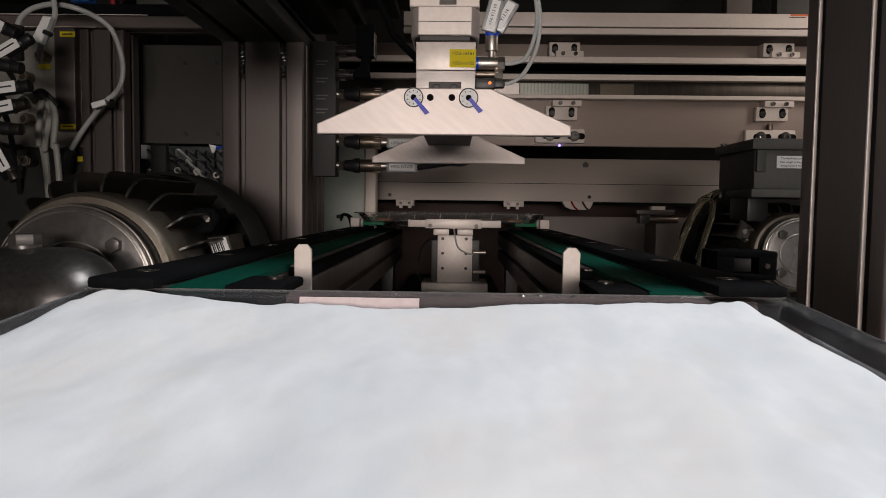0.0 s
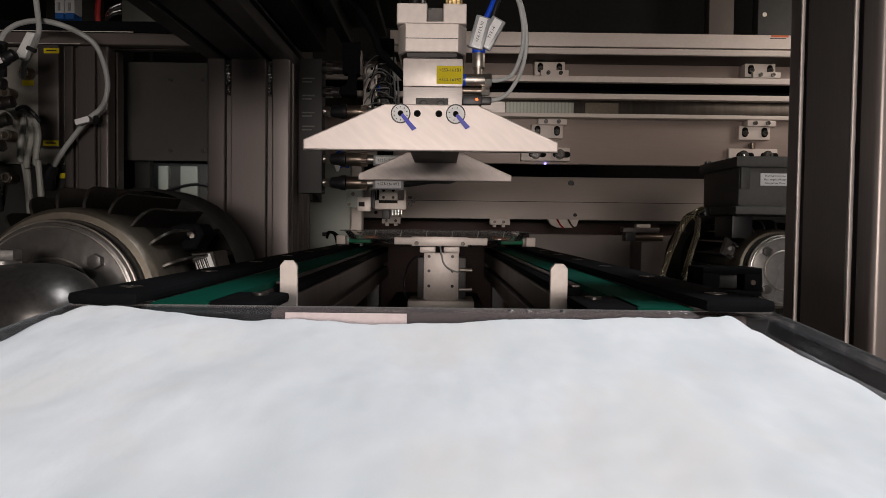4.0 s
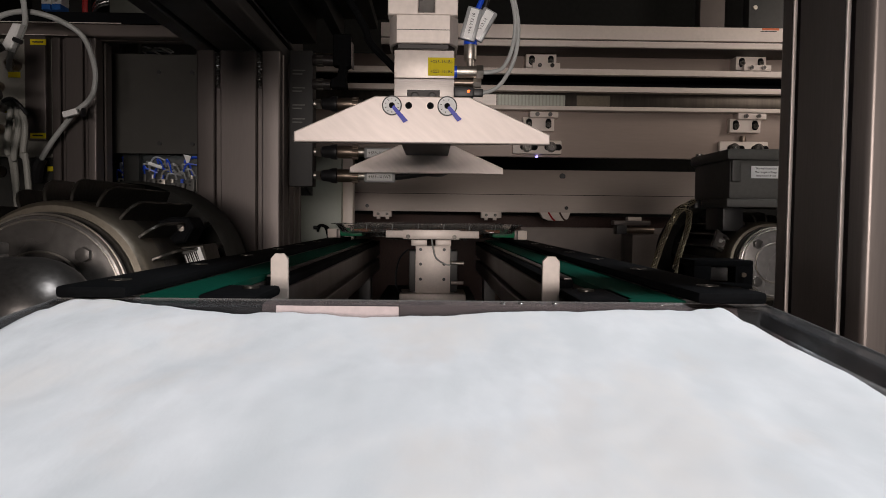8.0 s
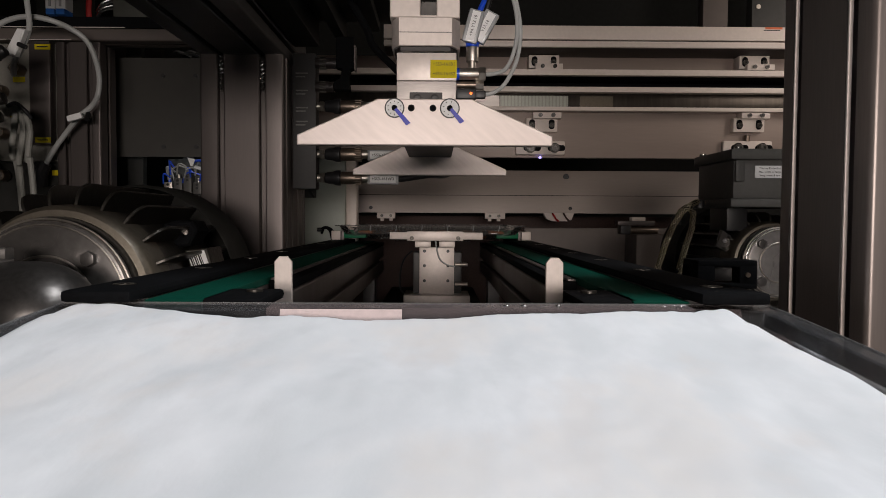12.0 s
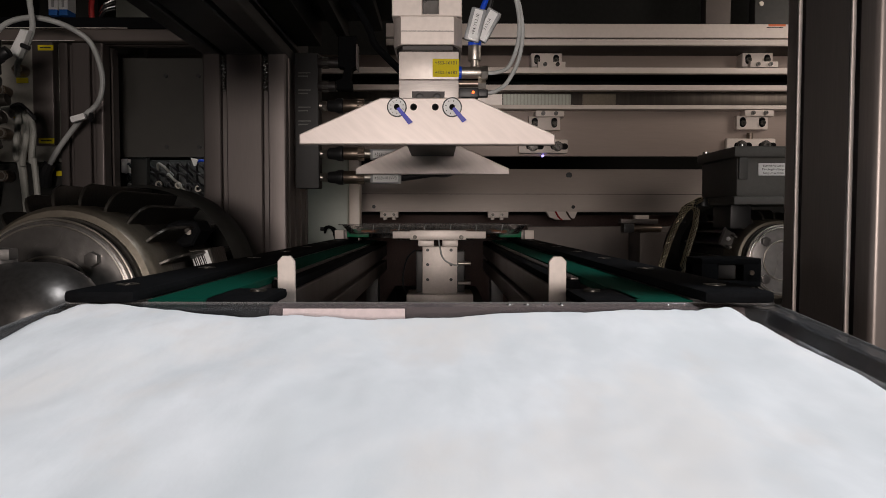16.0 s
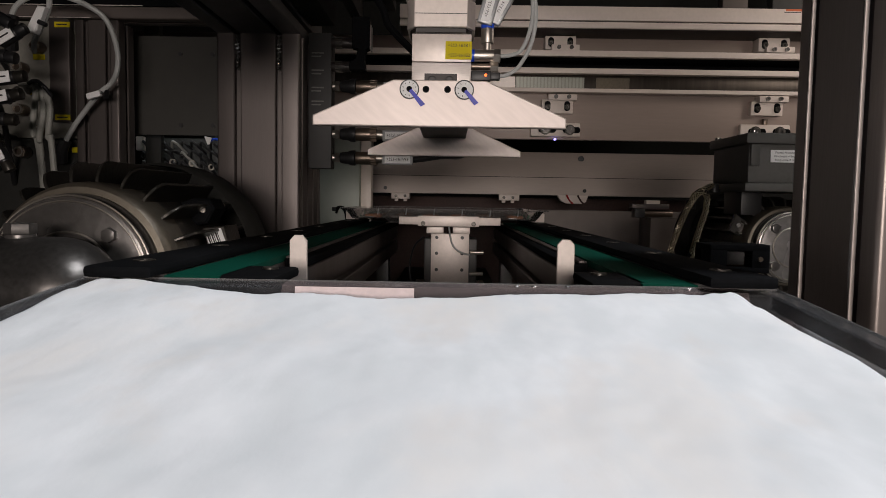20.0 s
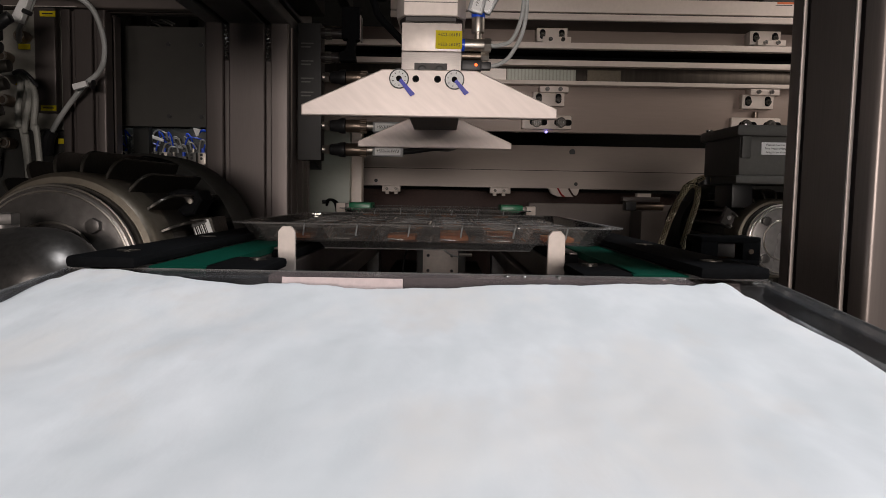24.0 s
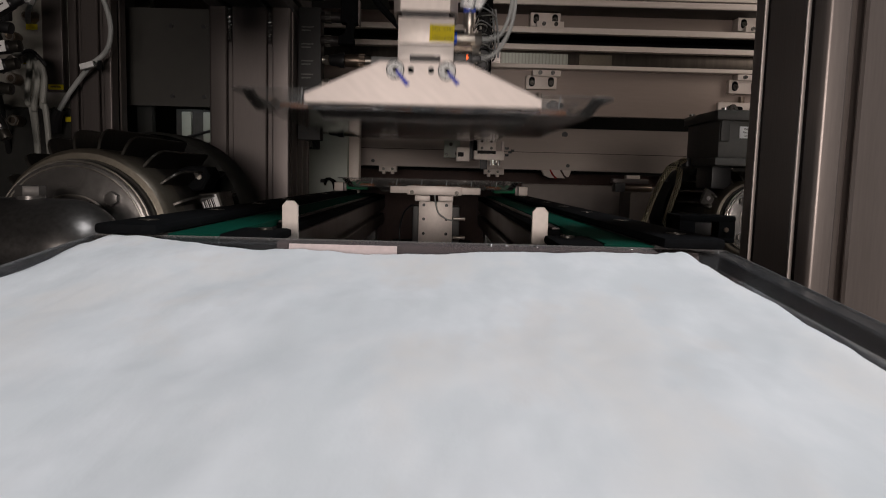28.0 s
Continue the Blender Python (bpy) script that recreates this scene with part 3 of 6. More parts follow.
for x, z, r in ((-0.166, 0.378, 0.0045), (0.334, 0.378, 0.0045), (0.325, 0.458, 0.0075), (-0.262, 0.396, 0.006), (-0.262, 0.384, 0.006)):
    bm = mesh(); cyl(bm, x, 1.7505 if z < 0.43 else 1.764, z, r, 0.004, "y", n=14); part("screw", bm, BLACK if r < 0.008 else SOFFIT, t)
bm = mesh(); box(bm, -0.235, 0.76, 1.7508, 1.7518, 0.4095, 0.4107); part("seam", bm, DARKER, t)
# what stands behind the gantry
for nm, x0, x1, mat in (("panel_top_beige", 0.583, 0.638, PANEL), ("panel_top_grey", 0.691, 0.80, DARK)):
    bm = mesh(); box(bm, x0, x1, 1.55, 1.58, 0.5, 1.0, 0.002)
    structure(nm, bm, mat, "upright sheet panel behind the gantry")
bm = mesh(); cyl(bm, 0.704, 1.549, 0.82, 0.005, 0.004, "y", n=14)
tagged(new("panel_bolt", finish("panel_bolt", bm, NICKEL)), "small nickel bolt on the upright panel", "bolt")
# dark parts under the lower beam
bm = mesh(); box(bm, -1.15, 1.15, 2.2, 2.22, 0.0, 1.23)
structure("back_wall", bm, DARKER, "dark rear wall of the machine housing")
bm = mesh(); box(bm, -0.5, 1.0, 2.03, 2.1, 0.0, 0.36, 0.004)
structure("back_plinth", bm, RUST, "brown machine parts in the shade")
rng = random.Random(3)
for k, (x, w) in enumerate(((-0.148, 0.045), (0.118, 0.05), (0.60, 0.05))):
    t = thing("clamp_block", x, 1.72, 0.345, "small pale clamp block under the beam", "clamp", "clamp blocks under the beam")
    bm = mesh(); box(bm, x, x + w, 1.72, 1.75, 0.351, 0.366, 0.001); part("block", bm, WHITE, t)
    for dx in (0.012, 0.034):
        bm = mesh(); box(bm, x + dx - 0.004, x + dx + 0.004, 1.722, 1.742, 0.345, 0.3515, 0.0008); part("foot", bm, WHITE, t)
        bm = mesh(); socket_screw(bm, x + dx, 1.72, 0.358, 0.0036); part("screw", bm, CAST, t)
t = thing("cable_cradle", 0.29, 1.72, 0.34, "pale cradle that carries dark red cables", "bracket")
bm = mesh(); slab(bm, [(0.262, 0.366), (0.338, 0.366), (0.332, 0.350), (0.322, 0.346), (0.286, 0.346), (0.27, 0.352)], "y", 1.72, 1.74); part("cradle", bm, WHITE, t)
for dx in (0.283, 0.31):
    bm = mesh(); pipe(bm, [(dx, 1.712, 0.366), (dx + 0.008, 1.708, 0.352), (dx + 0.016, 1.712, 0.346)], 0.0022); part("cable", bm, RED if dx < 0.3 else RUST, t)

bm = mesh(); box(bm, 0.20, 0.60, 1.6, 1.62, 0.0, 0.331, 0.003)
structure("panel_right", bm, PANEL, "grey sheet panel beside the conveyor")
bm = mesh(); box(bm, 0.43, 0.57, 1.5, 1.59, 0.0, 0.318, 0.003)
structure("housing_right", bm, PANEL, "grey sheet housing beside the conveyor")
bm = mesh(); box(bm, -0.37, -0.198, 1.5, 1.53, 0.0, 0.52, 0.003)
structure("panel_green", bm, SAGE, "pale grey-green painted panel")
bm = mesh(); box(bm, -0.198, -0.175, 1.52, 1.56, 0.30, 0.52, 0.003)
structure("panel_green_edge", bm, WHITE, "white edge post beside the pale panel")


t = thing("rod_clamp", 0.43, 1.5, 0.331, "small rod clamp on the grey housing", "clamp")
bm = mesh(); cyl(bm, 0.447, 1.53, 0.3275, 0.008, 0.075, "x", n=18, bevel=0.001); part("rod", bm, BRONZE_NUT, t)
bm = mesh(); box(bm, 0.395, 0.475, 1.52, 1.545, 0.338, 0.348, 0.001); part("bar", bm, PROFILE, t)
bm = mesh(); box(bm, 0.40, 0.422, 1.515, 1.545, 0.318, 0.338, 0.002); part("jaw", bm, BLACK, t)
bm = mesh(); box(bm, 0.425, 0.455, 1.52, 1.54, 0.348, 0.356, 0.001); part("pad", bm, WHITE, t)


# ---- conveyor ----
def conveyor_side(s):
    """One belt lane; s is -1 or 1."""
    def X(a, b):
        return sorted((CX + s * a, CX + s * b))
    t = thing("conveyor_lane", CX + s * 0.15, 0.95, 0.0, "belt conveyor lane with green belt and black guide", "conveyor", "conveyor lanes")
    y0, y1 = 0.427, 1.62
    x0, x1 = X(0.166, 0.207)
    bm = mesh(); box(bm, x0, x1, 0.407, y1, 0.2988, 0.306, 0.003); part("guide_rail", bm, RAIL_BLACK, t, "black plastic guide rail")
    for k in range(8):
        yy = y0 + 0.02 + 0.15 * k
        bm = mesh(); ring(bm, CX + s * 0.187, yy, 0.306, 0.007, 0.0035, 0.001, "z", 16); part("screw_seat", bm, CAST, t)
    bm = mesh(); box(bm, *X(0.168, 0.205), 0.44, y1, 0.25, 0.2986, 0.002); part("guide_bed", bm, PROFILE_DARK, t)
    x0, x1 = X(0.132, 0.166)
    bm = mesh(); box(bm, x0, x1, y0, y1, 0.293, 0.2985); part("belt", bm, BELT, t, "green conveyor belt")
    bm = mesh(); box(bm, x0, x1, y0, y1, 0.26, 0.2925); part("belt_bed", bm, PROFILE, t)
    x0, x1 = X(0.112, 0.132)
    bm = mesh(); box(bm, x0, x1, 0.60, y1, 0.288, 0.2955, 0.001); part("wear_strip", bm, RAIL_BLACK, t)
    bm = mesh(); box(bm, *X(0.124, 0.131), 0.60, y1, 0.2956, 0.2975, 0.0006); part("slide_strip", bm, PROFILE, t)
    sec = slotted(0.045, 0.06, (0.0225,), (0.03,), 0.008, 0.01)
    xl = X(0.112, 0.157)[0]
    bm = mesh(); slab(bm, [(xl + a, 0.2275 + b) for a, b in sec], "y", 0.60, y1); part("profile", bm, PROFILE, t, "grey slotted aluminium profile")
    for yy in (0.60, 1.5):
        bm = mesh(); box(bm, *X(0.122, 0.147), yy, yy + 0.045, 0.0, 0.2275, 0.001); part("leg", bm, PROFILE_DARK, t)
    bm = mesh(); box(bm, *X(0.132, 0.178), 1.42, 1.50, 0.3100, 0.327, 0.004); part("end_guide", bm, GREEN_CLEAR, t, "bright green end guide")
    bm = mesh(); box(bm, *X(0.178, 0.186), 1.43, 1.50, 0.306, 0.3245, 0.001); part("end_bracket", bm, PROFILE, t)
    bm = mesh(); box(bm, *X(0.186, 0.206), 1.44, 1.47, 0.306, 0.3245, 0.002); part("end_block", bm, WHITE, t)
    # stop finger with its black holder
    bm = mesh()
    xc = CX - 0.118 if s < 0 else CX + 0.111
    slab(bm, [(xc - 0.0074, 0.22), (xc - 0.0074, 0.312), (xc - 0.0035, 0.3165), (xc + 0.0035, 0.3165), (xc + 0.0074, 0.312), (xc + 0.0074, 0.22)], "y", 0.590, 0.594, 0.0005)
    part("stop_finger", bm, ALU, t, "pale steel stop finger")
    bm = mesh()
    xa, xb = (CX - 0.136, CX - 0.097) if s < 0 else (CX + 0.101, CX + 0.138)
    box(bm, xa, xb, 0.43, 0.50, 0.2915, 0.2985, 0.003)
    part("finger_holder", bm, RAIL_BLACK, t, "black plastic holder with a screw")
    bm = mesh(); cyl(bm, (xa + xb) / 2 - s * 0.004, 0.478, 0.299, 0.0055, 0.002, "z"); part("screw", bm, CAST, t)
    return t


conveyor_side(-1)
conveyor_side(1)
bm = mesh(); box(bm, CX - 0.11, CX + 0.11, 0.52, 1.9, 0.0, 0.165, 0.002)
structure("slide_bed", bm, DARKER, "dark slide bed between the conveyor lanes")


t = thing("black_hose", -0.23, 1.5, 0.30, "short black hoses looped beside the lane's end", "hose")
for pts in ([(-0.246, 1.48, 0.326), (-0.238, 1.47, 0.331), (-0.228, 1.47, 0.330), (-0.220, 1.475, 0.322), (-0.216, 1.48, 0.30)], [(-0.243, 1.47, 0.318), (-0.236, 1.465, 0.330), (-0.225, 1.465, 0.324), (-0.220, 1.47, 0.30)]):
    bm = mesh(); pipe(bm, pts, 0.0024); part("hose", bm, RAIL_BLACK, t)
bm = mesh(); cyl(bm, -0.248, 1.478, 0.326, 0.0042, 0.010, "x", n=12); part("fitting", bm, BLACK, t)


# ---- shuttle with its lift column and carrier bar ----
shuttle = thing("tray_shuttle", 0.0, 1.33, 0.165, "pale lift shuttle with a carrier bar between the lanes", "shuttle")
bm = mesh(); box(bm, -0.064, 0.063, 1.322, 1.42, 0.168, 0.204, 0.002); part("base", bm, ALU, shuttle)
bm = mesh(); box(bm, -0.034, 0.033, 1.338, 1.36, 0.204, 0.2950, 0.001); part("column", bm, ALU, shuttle)
for x in (-0.024, 0.021):
    for z in (0.288, 0.260, 0.231):
        bm = mesh(); cyl(bm, x, 1.3375, z, 0.003, 0.0015, "y", n=14); part("hole", bm, BLACK, shuttle)
bm = mesh(); box(bm, -0.047, 0.048, 1.36, 1.42, 0.204, 0.285, 0.003); part("guide_housing", bm, PROFILE_DARK, shuttle)
for z in (0.262, 0.224):
    bm = mesh(); cyl(bm, 0.047, 1.345, z, 0.0035, 0.024, "x", n=14); part("fitting", bm, NICKEL, shuttle)
for x0, x1 in ((-0.042, -0.012), (0.004, 0.034)):
    bm = mesh(); box(bm, x0, x1, 1.328, 1.352, 0.2955, 0.3070, 0.001); part("spacer", bm, ALU, shuttle)
bm = mesh(); pipe(bm, [(-0.003, 1.334, 0.308), (0.0, 1.332, 0.29), (0.006, 1.332, 0.272), (0.02, 1.334, 0.262), (0.034, 1.338, 0.258)], 0.0016); part("hose", bm, CABLE, shuttle)
bm = mesh(); pipe(bm, [(-0.05, 1.40, 0.285), (-0.065, 1.38, 0.27), (-0.072, 1.36, 0.24), (-0.07, 1.36, 0.21), (-0.055, 1.37, 0.20)], 0.0018); part("hose", bm, BLACK, shuttle)
bm = mesh(); box(bm, -0.0906, 0.0872, 1.330, 1.345, 0.3105, 0.3240, 0.0008); part("carrier_bar", bm, ALU, shuttle)
bar = mesh(); box(bar, -0.0572, 0.0496, 1.325, 1.333, 0.3080, 0.326, 0.0008); part("clamp_bar", bar, ALU, shuttle)
for x in (-0.048, 0.040):
    bm = mesh(); socket_screw(bm, x, 1.325, 0.3130, 0.004); part("screw", bm, CAST, shuttle)


# ---- clear trays ----
def tray(y, z, label):
    """A thin clear tray, .33 wide and .38 long, with raised rim, pockets and amber pieces; y is its front edge, z its underside."""
    t = thing("clear_tray", CX, y + 0.19, z, label, "tray", "clear trays")
    w, l, h, th = 0.180, 0.38, 0.0165, 0.0012
    bm = mesh()
    def loop(half, y0, y1, zz, c=0.012):
        pts = []
        for sx, sy in ((-1, 0), (1, 0), (1, 1), (-1, 1)):
            px, py = CX + sx * half, (y0, y1)[sy]
            dx, dy = -sx * c, (c, -c)[sy]
            a, b = (px, py + dy), (px + dx, py)
            pts += [a, b] if (sx, sy) in ((-1, 0), (1, 1)) else [b, a]
        return [bm.verts.new((p[0], p[1], zz)) for p in pts]
    outer = [loop(w - 0.016, y + 0.006, y + l - 0.006, z), loop(w - 0.004, y + 0.002, y + l - 0.002, z + h - 0.001), loop(w + 0.004, y - 0.004, y + l + 0.004, z + h)]
    inner = [loop(w + 0.004, y - 0.004, y + l + 0.004, z + h + th), loop(w - 0.0055, y + 0.0035, y + l - 0.0035, z + h + th), loop(w - 0.0175, y + 0.0075, y + l - 0.0075, z + th)]
    rows = outer[:2] + inner[1:]
    for a, b in zip(rows, rows[1:]):
        for k in range(8):
            bm.faces.new((a[k], a[(k + 1) % 8], b[(k + 1) % 8], b[k]))
    bm.faces.new(rows[0])
    bm.faces.new(list(reversed(rows[-1])))
    for v in outer[2] + inner[0]:
        bm.verts.remove(v)
    shell_bm, bm = bm, mesh()
    rows = [loop(w - 0.0038, y + 0.0018, y + l - 0.0018, z + h + 0.0002), loop(w + 0.004, y - 0.004, y + l + 0.004, z + h), loop(w + 0.0045, y - 0.0045, y + l + 0.0045, z + h + 0.0016), loop(w - 0.0036, y + 0.0016, y + l - 0.0016, z + h + 0.0018)]
    for a, b in zip(rows, rows[1:] + rows[:1]):
        for k in range(8):
            bm.faces.new((a[k], a[(k + 1) % 8], b[(k + 1) % 8], b[k]))
    part("rim", bm, CLEAR_RIM, t, "hazy rolled rim", smooth=False)
    part("shell", shell_bm, CLEAR, t, smooth=False)
    bm = mesh()
    lo = [(CX - 0.099, y + 0.023), (CX + 0.099, y + 0.023), (CX + 0.099, y + l - 0.023), (CX - 0.099, y + l - 0.023)]
    hi = [(CX - 0.105, y + 0.018), (CX + 0.105, y + 0.018), (CX + 0.105, y + l - 0.018), (CX - 0.105, y + l - 0.018)]
    a = [bm.verts.new((*p, z - 0.0068)) for p in lo]
    b = [bm.verts.new((*p, z - 0.0002)) for p in hi]
    for k in range(4):
        bm.faces.new((a[k], a[(k + 1) % 4], b[(k + 1) % 4], b[k]))
    bm.faces.new(a)
    part("belly", bm, CLEAR, t, "sunk middle of the clear tray", smooth=False)
    bm = mesh()
    for k in range(4):
        pipe(bm, [(*lo[k], z - 0.0068), (*lo[(k + 1) % 4], z - 0.0068)], 0.0007, 6)
    part("belly_edge", bm, CLEAR_RIM, t)
    # ribs in opaque pale grey, so their glint is part of the colour
    for k in range(6):
        x = CX - 0.1157 + 0.0492 * k
        bm = mesh(); pipe(bm, [(x - 0.0008, y + 0.0016, z + h - 0.010), (x + 0.001, y - 0.0006, z + h + 0.0016)], 0.0008, 6); part("rib", bm, TAG, t, "moulded rib of the front wall, its glint painted pale")
    rg = random.Random(5)
    for i in range(6):
        for j in range(5):
            x0 = CX - 0.152 + i * 0.0512
            y0 = y + 0.014 + j * 0.0715
            bm = mesh()
            lo = [(x0 + 0.006, y0 + 0.006), (x0 + 0.042, y0 + 0.006), (x0 + 0.042, y0 + 0.058), (x0 + 0.006, y0 + 0.058)]
            hi = [(x0, y0), (x0 + 0.048, y0), (x0 + 0.048, y0 + 0.064), (x0, y0 + 0.064)]
            a = [bm.verts.new((*p, z + 0.0016)) for p in lo]
            b = [bm.verts.new((*p, z + 0.0135)) for p in hi]
            for k in range(4):
                bm.faces.new((a[k], a[(k + 1) % 4], b[(k + 1) % 4], b[k]))
            part("pocket", bm, CLEAR, t, smooth=False)
            bm = mesh()
            for k in range(4):
                p, q = Vector((*hi[k], z + 0.0135)), Vector((*hi[(k + 1) % 4], z + 0.0135))
                pipe(bm, [p, q], 0.0006, 5)
            part("pocket_edge", bm, CLEAR_RIM, t)
            # thin hazy bars stand for the highlights on the pocket edges
            bm = mesh(); pipe(bm, [(x0 + 0.012, y0 + 0.059, z + 0.0118), (x0 + 0.036 - 0.006 * ((i + j) % 2), y0 + 0.059, z + 0.0118)], 0.0008, 6); part("lip", bm, CLEAR_GLINT, t)
            bm = mesh(); pipe(bm, [(x0 + 0.010, y0 + 0.007, z + 0.0020), (x0 + 0.012, y0 + 0.0055, z + 0.003), (x0 + 0.026, y0 + 0.005, z + 0.0026)], 0.0007, 6); part("lip", bm, CLEAR_GLINT, t)
            if (i + 2 * j) % 3 != 1:
                bm = mesh(); box(bm, x0 + 0.010, x0 + 0.038, y0 + 0.010, y0 + 0.052, z + 0.0017, z + 0.007, 0.002)
                part("insert", bm, AMBER, t, "small amber plastic piece")
    return t


tray_a = tray(1.346, 0.2990, "clear thermoformed tray with amber pieces on the belts")
tray_b = tray(1.80, 0.2990, "clear thermoformed tray waiting at the far end of the belts")


# ---- gripper ----
GX, GY = -0.013, 0.70
grip = thing("tray_gripper", GX, GY + 0.03, 0.46, "pale aluminium tray gripper hanging on a rod", "gripper")
# cylinder body
bm = mesh(); box(bm, -0.0415, 0.018, GY + 0.003, GY + 0.058, 0.486, 0.5135, 0.001); part("upper_body", bm, ALU, grip)
bm = mesh(); box(bm, -0.0415, 0.018, GY + 0.0035, GY + 0.058, 0.4435, 0.4855, 0.001); part("lower_body", bm, ALU_BRUSH, grip)
bm = mesh(); slab(bm, [(-0.0389, GY - 0.004), (0.0130, GY - 0.004), (0.0215, GY + 0.010), (0.0215, GY + 0.062), (-0.0468, GY + 0.062), (-0.0468, GY + 0.010)], "z", 0.5185, 0.5465, 0.0008); flange = part("flange", bm, ALU, grip)
# near-black base puts the shadow band below the flange into colour
bm = mesh(); slab(bm, [(-0.0375, GY - 0.001), (0.0118, GY - 0.001), (0.0185, GY + 0.012), (0.0185, GY + 0.06), (-0.0438, GY + 0.06), (-0.0438, GY + 0.012)], "z", 0.5136, 0.5185, 0.0006); part("flange_base", bm, SLIDE, grip, "chamfered flange base, coloured dark for the shadow band")
bm = mesh(); box(bm, -0.0389, 0.0130, GY - 0.0045, GY - 0.0040, 0.5312, 0.5319); part("joint", bm, FLANGE, grip)
bm = mesh()
slab(bm, [(-0.048, 0.5465), (-0.048, 0.5665), (-0.018, 0.5665), (-0.018, 0.549), (-0.002, 0.549), (-0.002, 0.5665), (0.0210, 0.5665), (0.0210, 0.5465)], "y", GY - 0.002, GY + 0.06, 0.0008)
part("top_clamp", bm, ALU, grip)
bm = mesh(); box(bm, -0.0182, -0.0018, GY + 0.012, GY + 0.05, 0.547, 0.566); part("notch_block", bm, FLANGE, grip)
for x in (-0.034, -0.010, 0.012):
    bm = mesh(); cyl(bm, x, GY + 0.012, 0.5125, 0.0045, 0.003, "z", n=14); part("screw", bm, BLACK, grip)
bm = mesh(); box(bm, -0.008, 0.0182, GY + 0.0022, GY + 0.003, 0.4885, 0.5062); label_plate = part("label", bm, YELLOW, grip, "yellow device label")
lettering("writing", "+SS3-161B1", 0.0046, facing(0.0055, GY + 0.0021, 0.5020), INK, label_plate)
lettering("writing", "+SS3-161B2", 0.0046, facing(0.0055, GY + 0.0021, 0.4925), INK, label_plate)
# rod, rail and hoses that hold it
bm = mesh(); cyl(bm, -0.0235, GY + 0.035, 0.78, 0.0055, 0.43, "z", n=20); part("rod", bm, STEEL, grip, "chromed piston rod")
bm = mesh(); cyl(bm, -0.032, GY + 0.045, 0.78, 0.006, 0.43, "z", n=16); part("dark_tube", bm, BLACK, grip)
bm = mesh(); box(bm, 0.0, 0.018, GY + 0.03, GY + 0.045, 0.5665, 0.99, 0.001); part("guide_rail", bm, BRASS, grip, "brass coloured guide rail")
for x in (0.0022, 0.0060, 0.0105, 0.0150):
    bm = mesh(); box(bm, x, x + 0.0014, GY + 0.0285, GY + 0.030, 0.5665, 0.99); part("rail_groove", bm, BLACK, grip)
for k, (x, mat) in enumerate(((-0.046, HOSE_BLUE), (-0.052, BLACK), (-0.058, BLACK))):
    bm = mesh(); pipe(bm, [(x + 0.012, GY + 0.058, 0.600 + 0.006 * k), (x + 0.004, GY + 0.066, 0.618), (x, GY + 0.07, 0.66), (x + 0.006, GY + 0.07, 0.75), (x, GY + 0.07, 0.99)], 0.0026); part("hose", bm, mat, grip, "blue air hose" if mat is HOSE_BLUE else "black air hose")
# fittings
bm = mesh(); cyl(bm, 0.034, GY + 0.01, 0.5135, 0.0064, 0.015, "z", n=20, bevel=0.0006); cyl(bm, 0.034, GY + 0.01, 0.5035, 0.004, 0.008, "z", n=14); part("push_fitting", bm, NICKEL, grip)
bm = mesh(); cyl(bm, 0.0302, GY + 0.01, 0.494, 0.006, 0.0205, "x", n=20, bevel=0.0006); part("elbow", bm, NICKEL, grip)
bm = mesh(); cyl(bm, 0.0438, GY + 0.01, 0.494, 0.0072, 0.007, "x", n=6, bevel=0.0006); part("nut", bm, NICKEL, grip)
bm = mesh(); cyl(bm, 0.0195, GY + 0.01, 0.494, 0.0062, 0.003, "x", n=18); part("collar", bm, HOSE_BLUE, grip)
bm = mesh(); cyl(bm, 0.034, GY + 0.01, 0.5225, 0.0068, 0.004, "z", n=18); part("collar", bm, HOSE_BLUE, grip)
bm = mesh(); cyl(bm, 0.0285, GY + 0.012, 0.4835, 0.0036, 0.021, "x", n=14); part("sensor_bolt", bm, BRONZE_NUT, grip)
bm = mesh(); cyl(bm, 0.0415, GY + 0.012, 0.4835, 0.005, 0.008, "x", n=6, bevel=0.0004); part("bolt_head", bm, NICKEL, grip)
bm = mesh(); box(bm, 0.018, 0.038, GY + 0.004, GY + 0.016, 0.4685, 0.4785, 0.0015); box(bm, 0.036, 0.0475, GY + 0.0055, GY + 0.0145, 0.4697, 0.4772, 0.0015); sensor = part("reed_sensor", bm, BLACK, grip, "black reed sensor")
bm = mesh(); cyl(bm, 0.0325, GY + 0.0036, 0.4737, 0.0014, 0.0012, "y", n=14); part("signal_lamp", bm, LED, sensor, "glowing orange light")
for k, pts in enumerate(([(0.046, 0.01, 0.494), (0.056, 0.01, 0.4945), (0.068, 0.01, 0.500), (0.0765, 0.01, 0.520), (0.0790, 0.012, 0.545), (0.0745, 0.014, 0.572), (0.066, 0.016, 0.592), (0.062, 0.018, 0.612), (0.062, 0.02, 0.70), (0.062, 0.02, 0.99)],
                         [(0.046, 0.01, 0.4737), (0.056, 0.01, 0.476), (0.067, 0.01, 0.485), (0.0785, 0.012, 0.508), (0.0825, 0.014, 0.538), (0.0775, 0.016, 0.570), (0.068, 0.018, 0.594), (0.0655, 0.02, 0.615), (0.066, 0.022, 0.70), (0.066, 0.022, 0.99)])):
    bm = mesh(); pipe(bm, [(x, GY + y, z) for x, y, z in pts], 0.0021); part("cable", bm, CABLE, grip, "grey sensor cable")
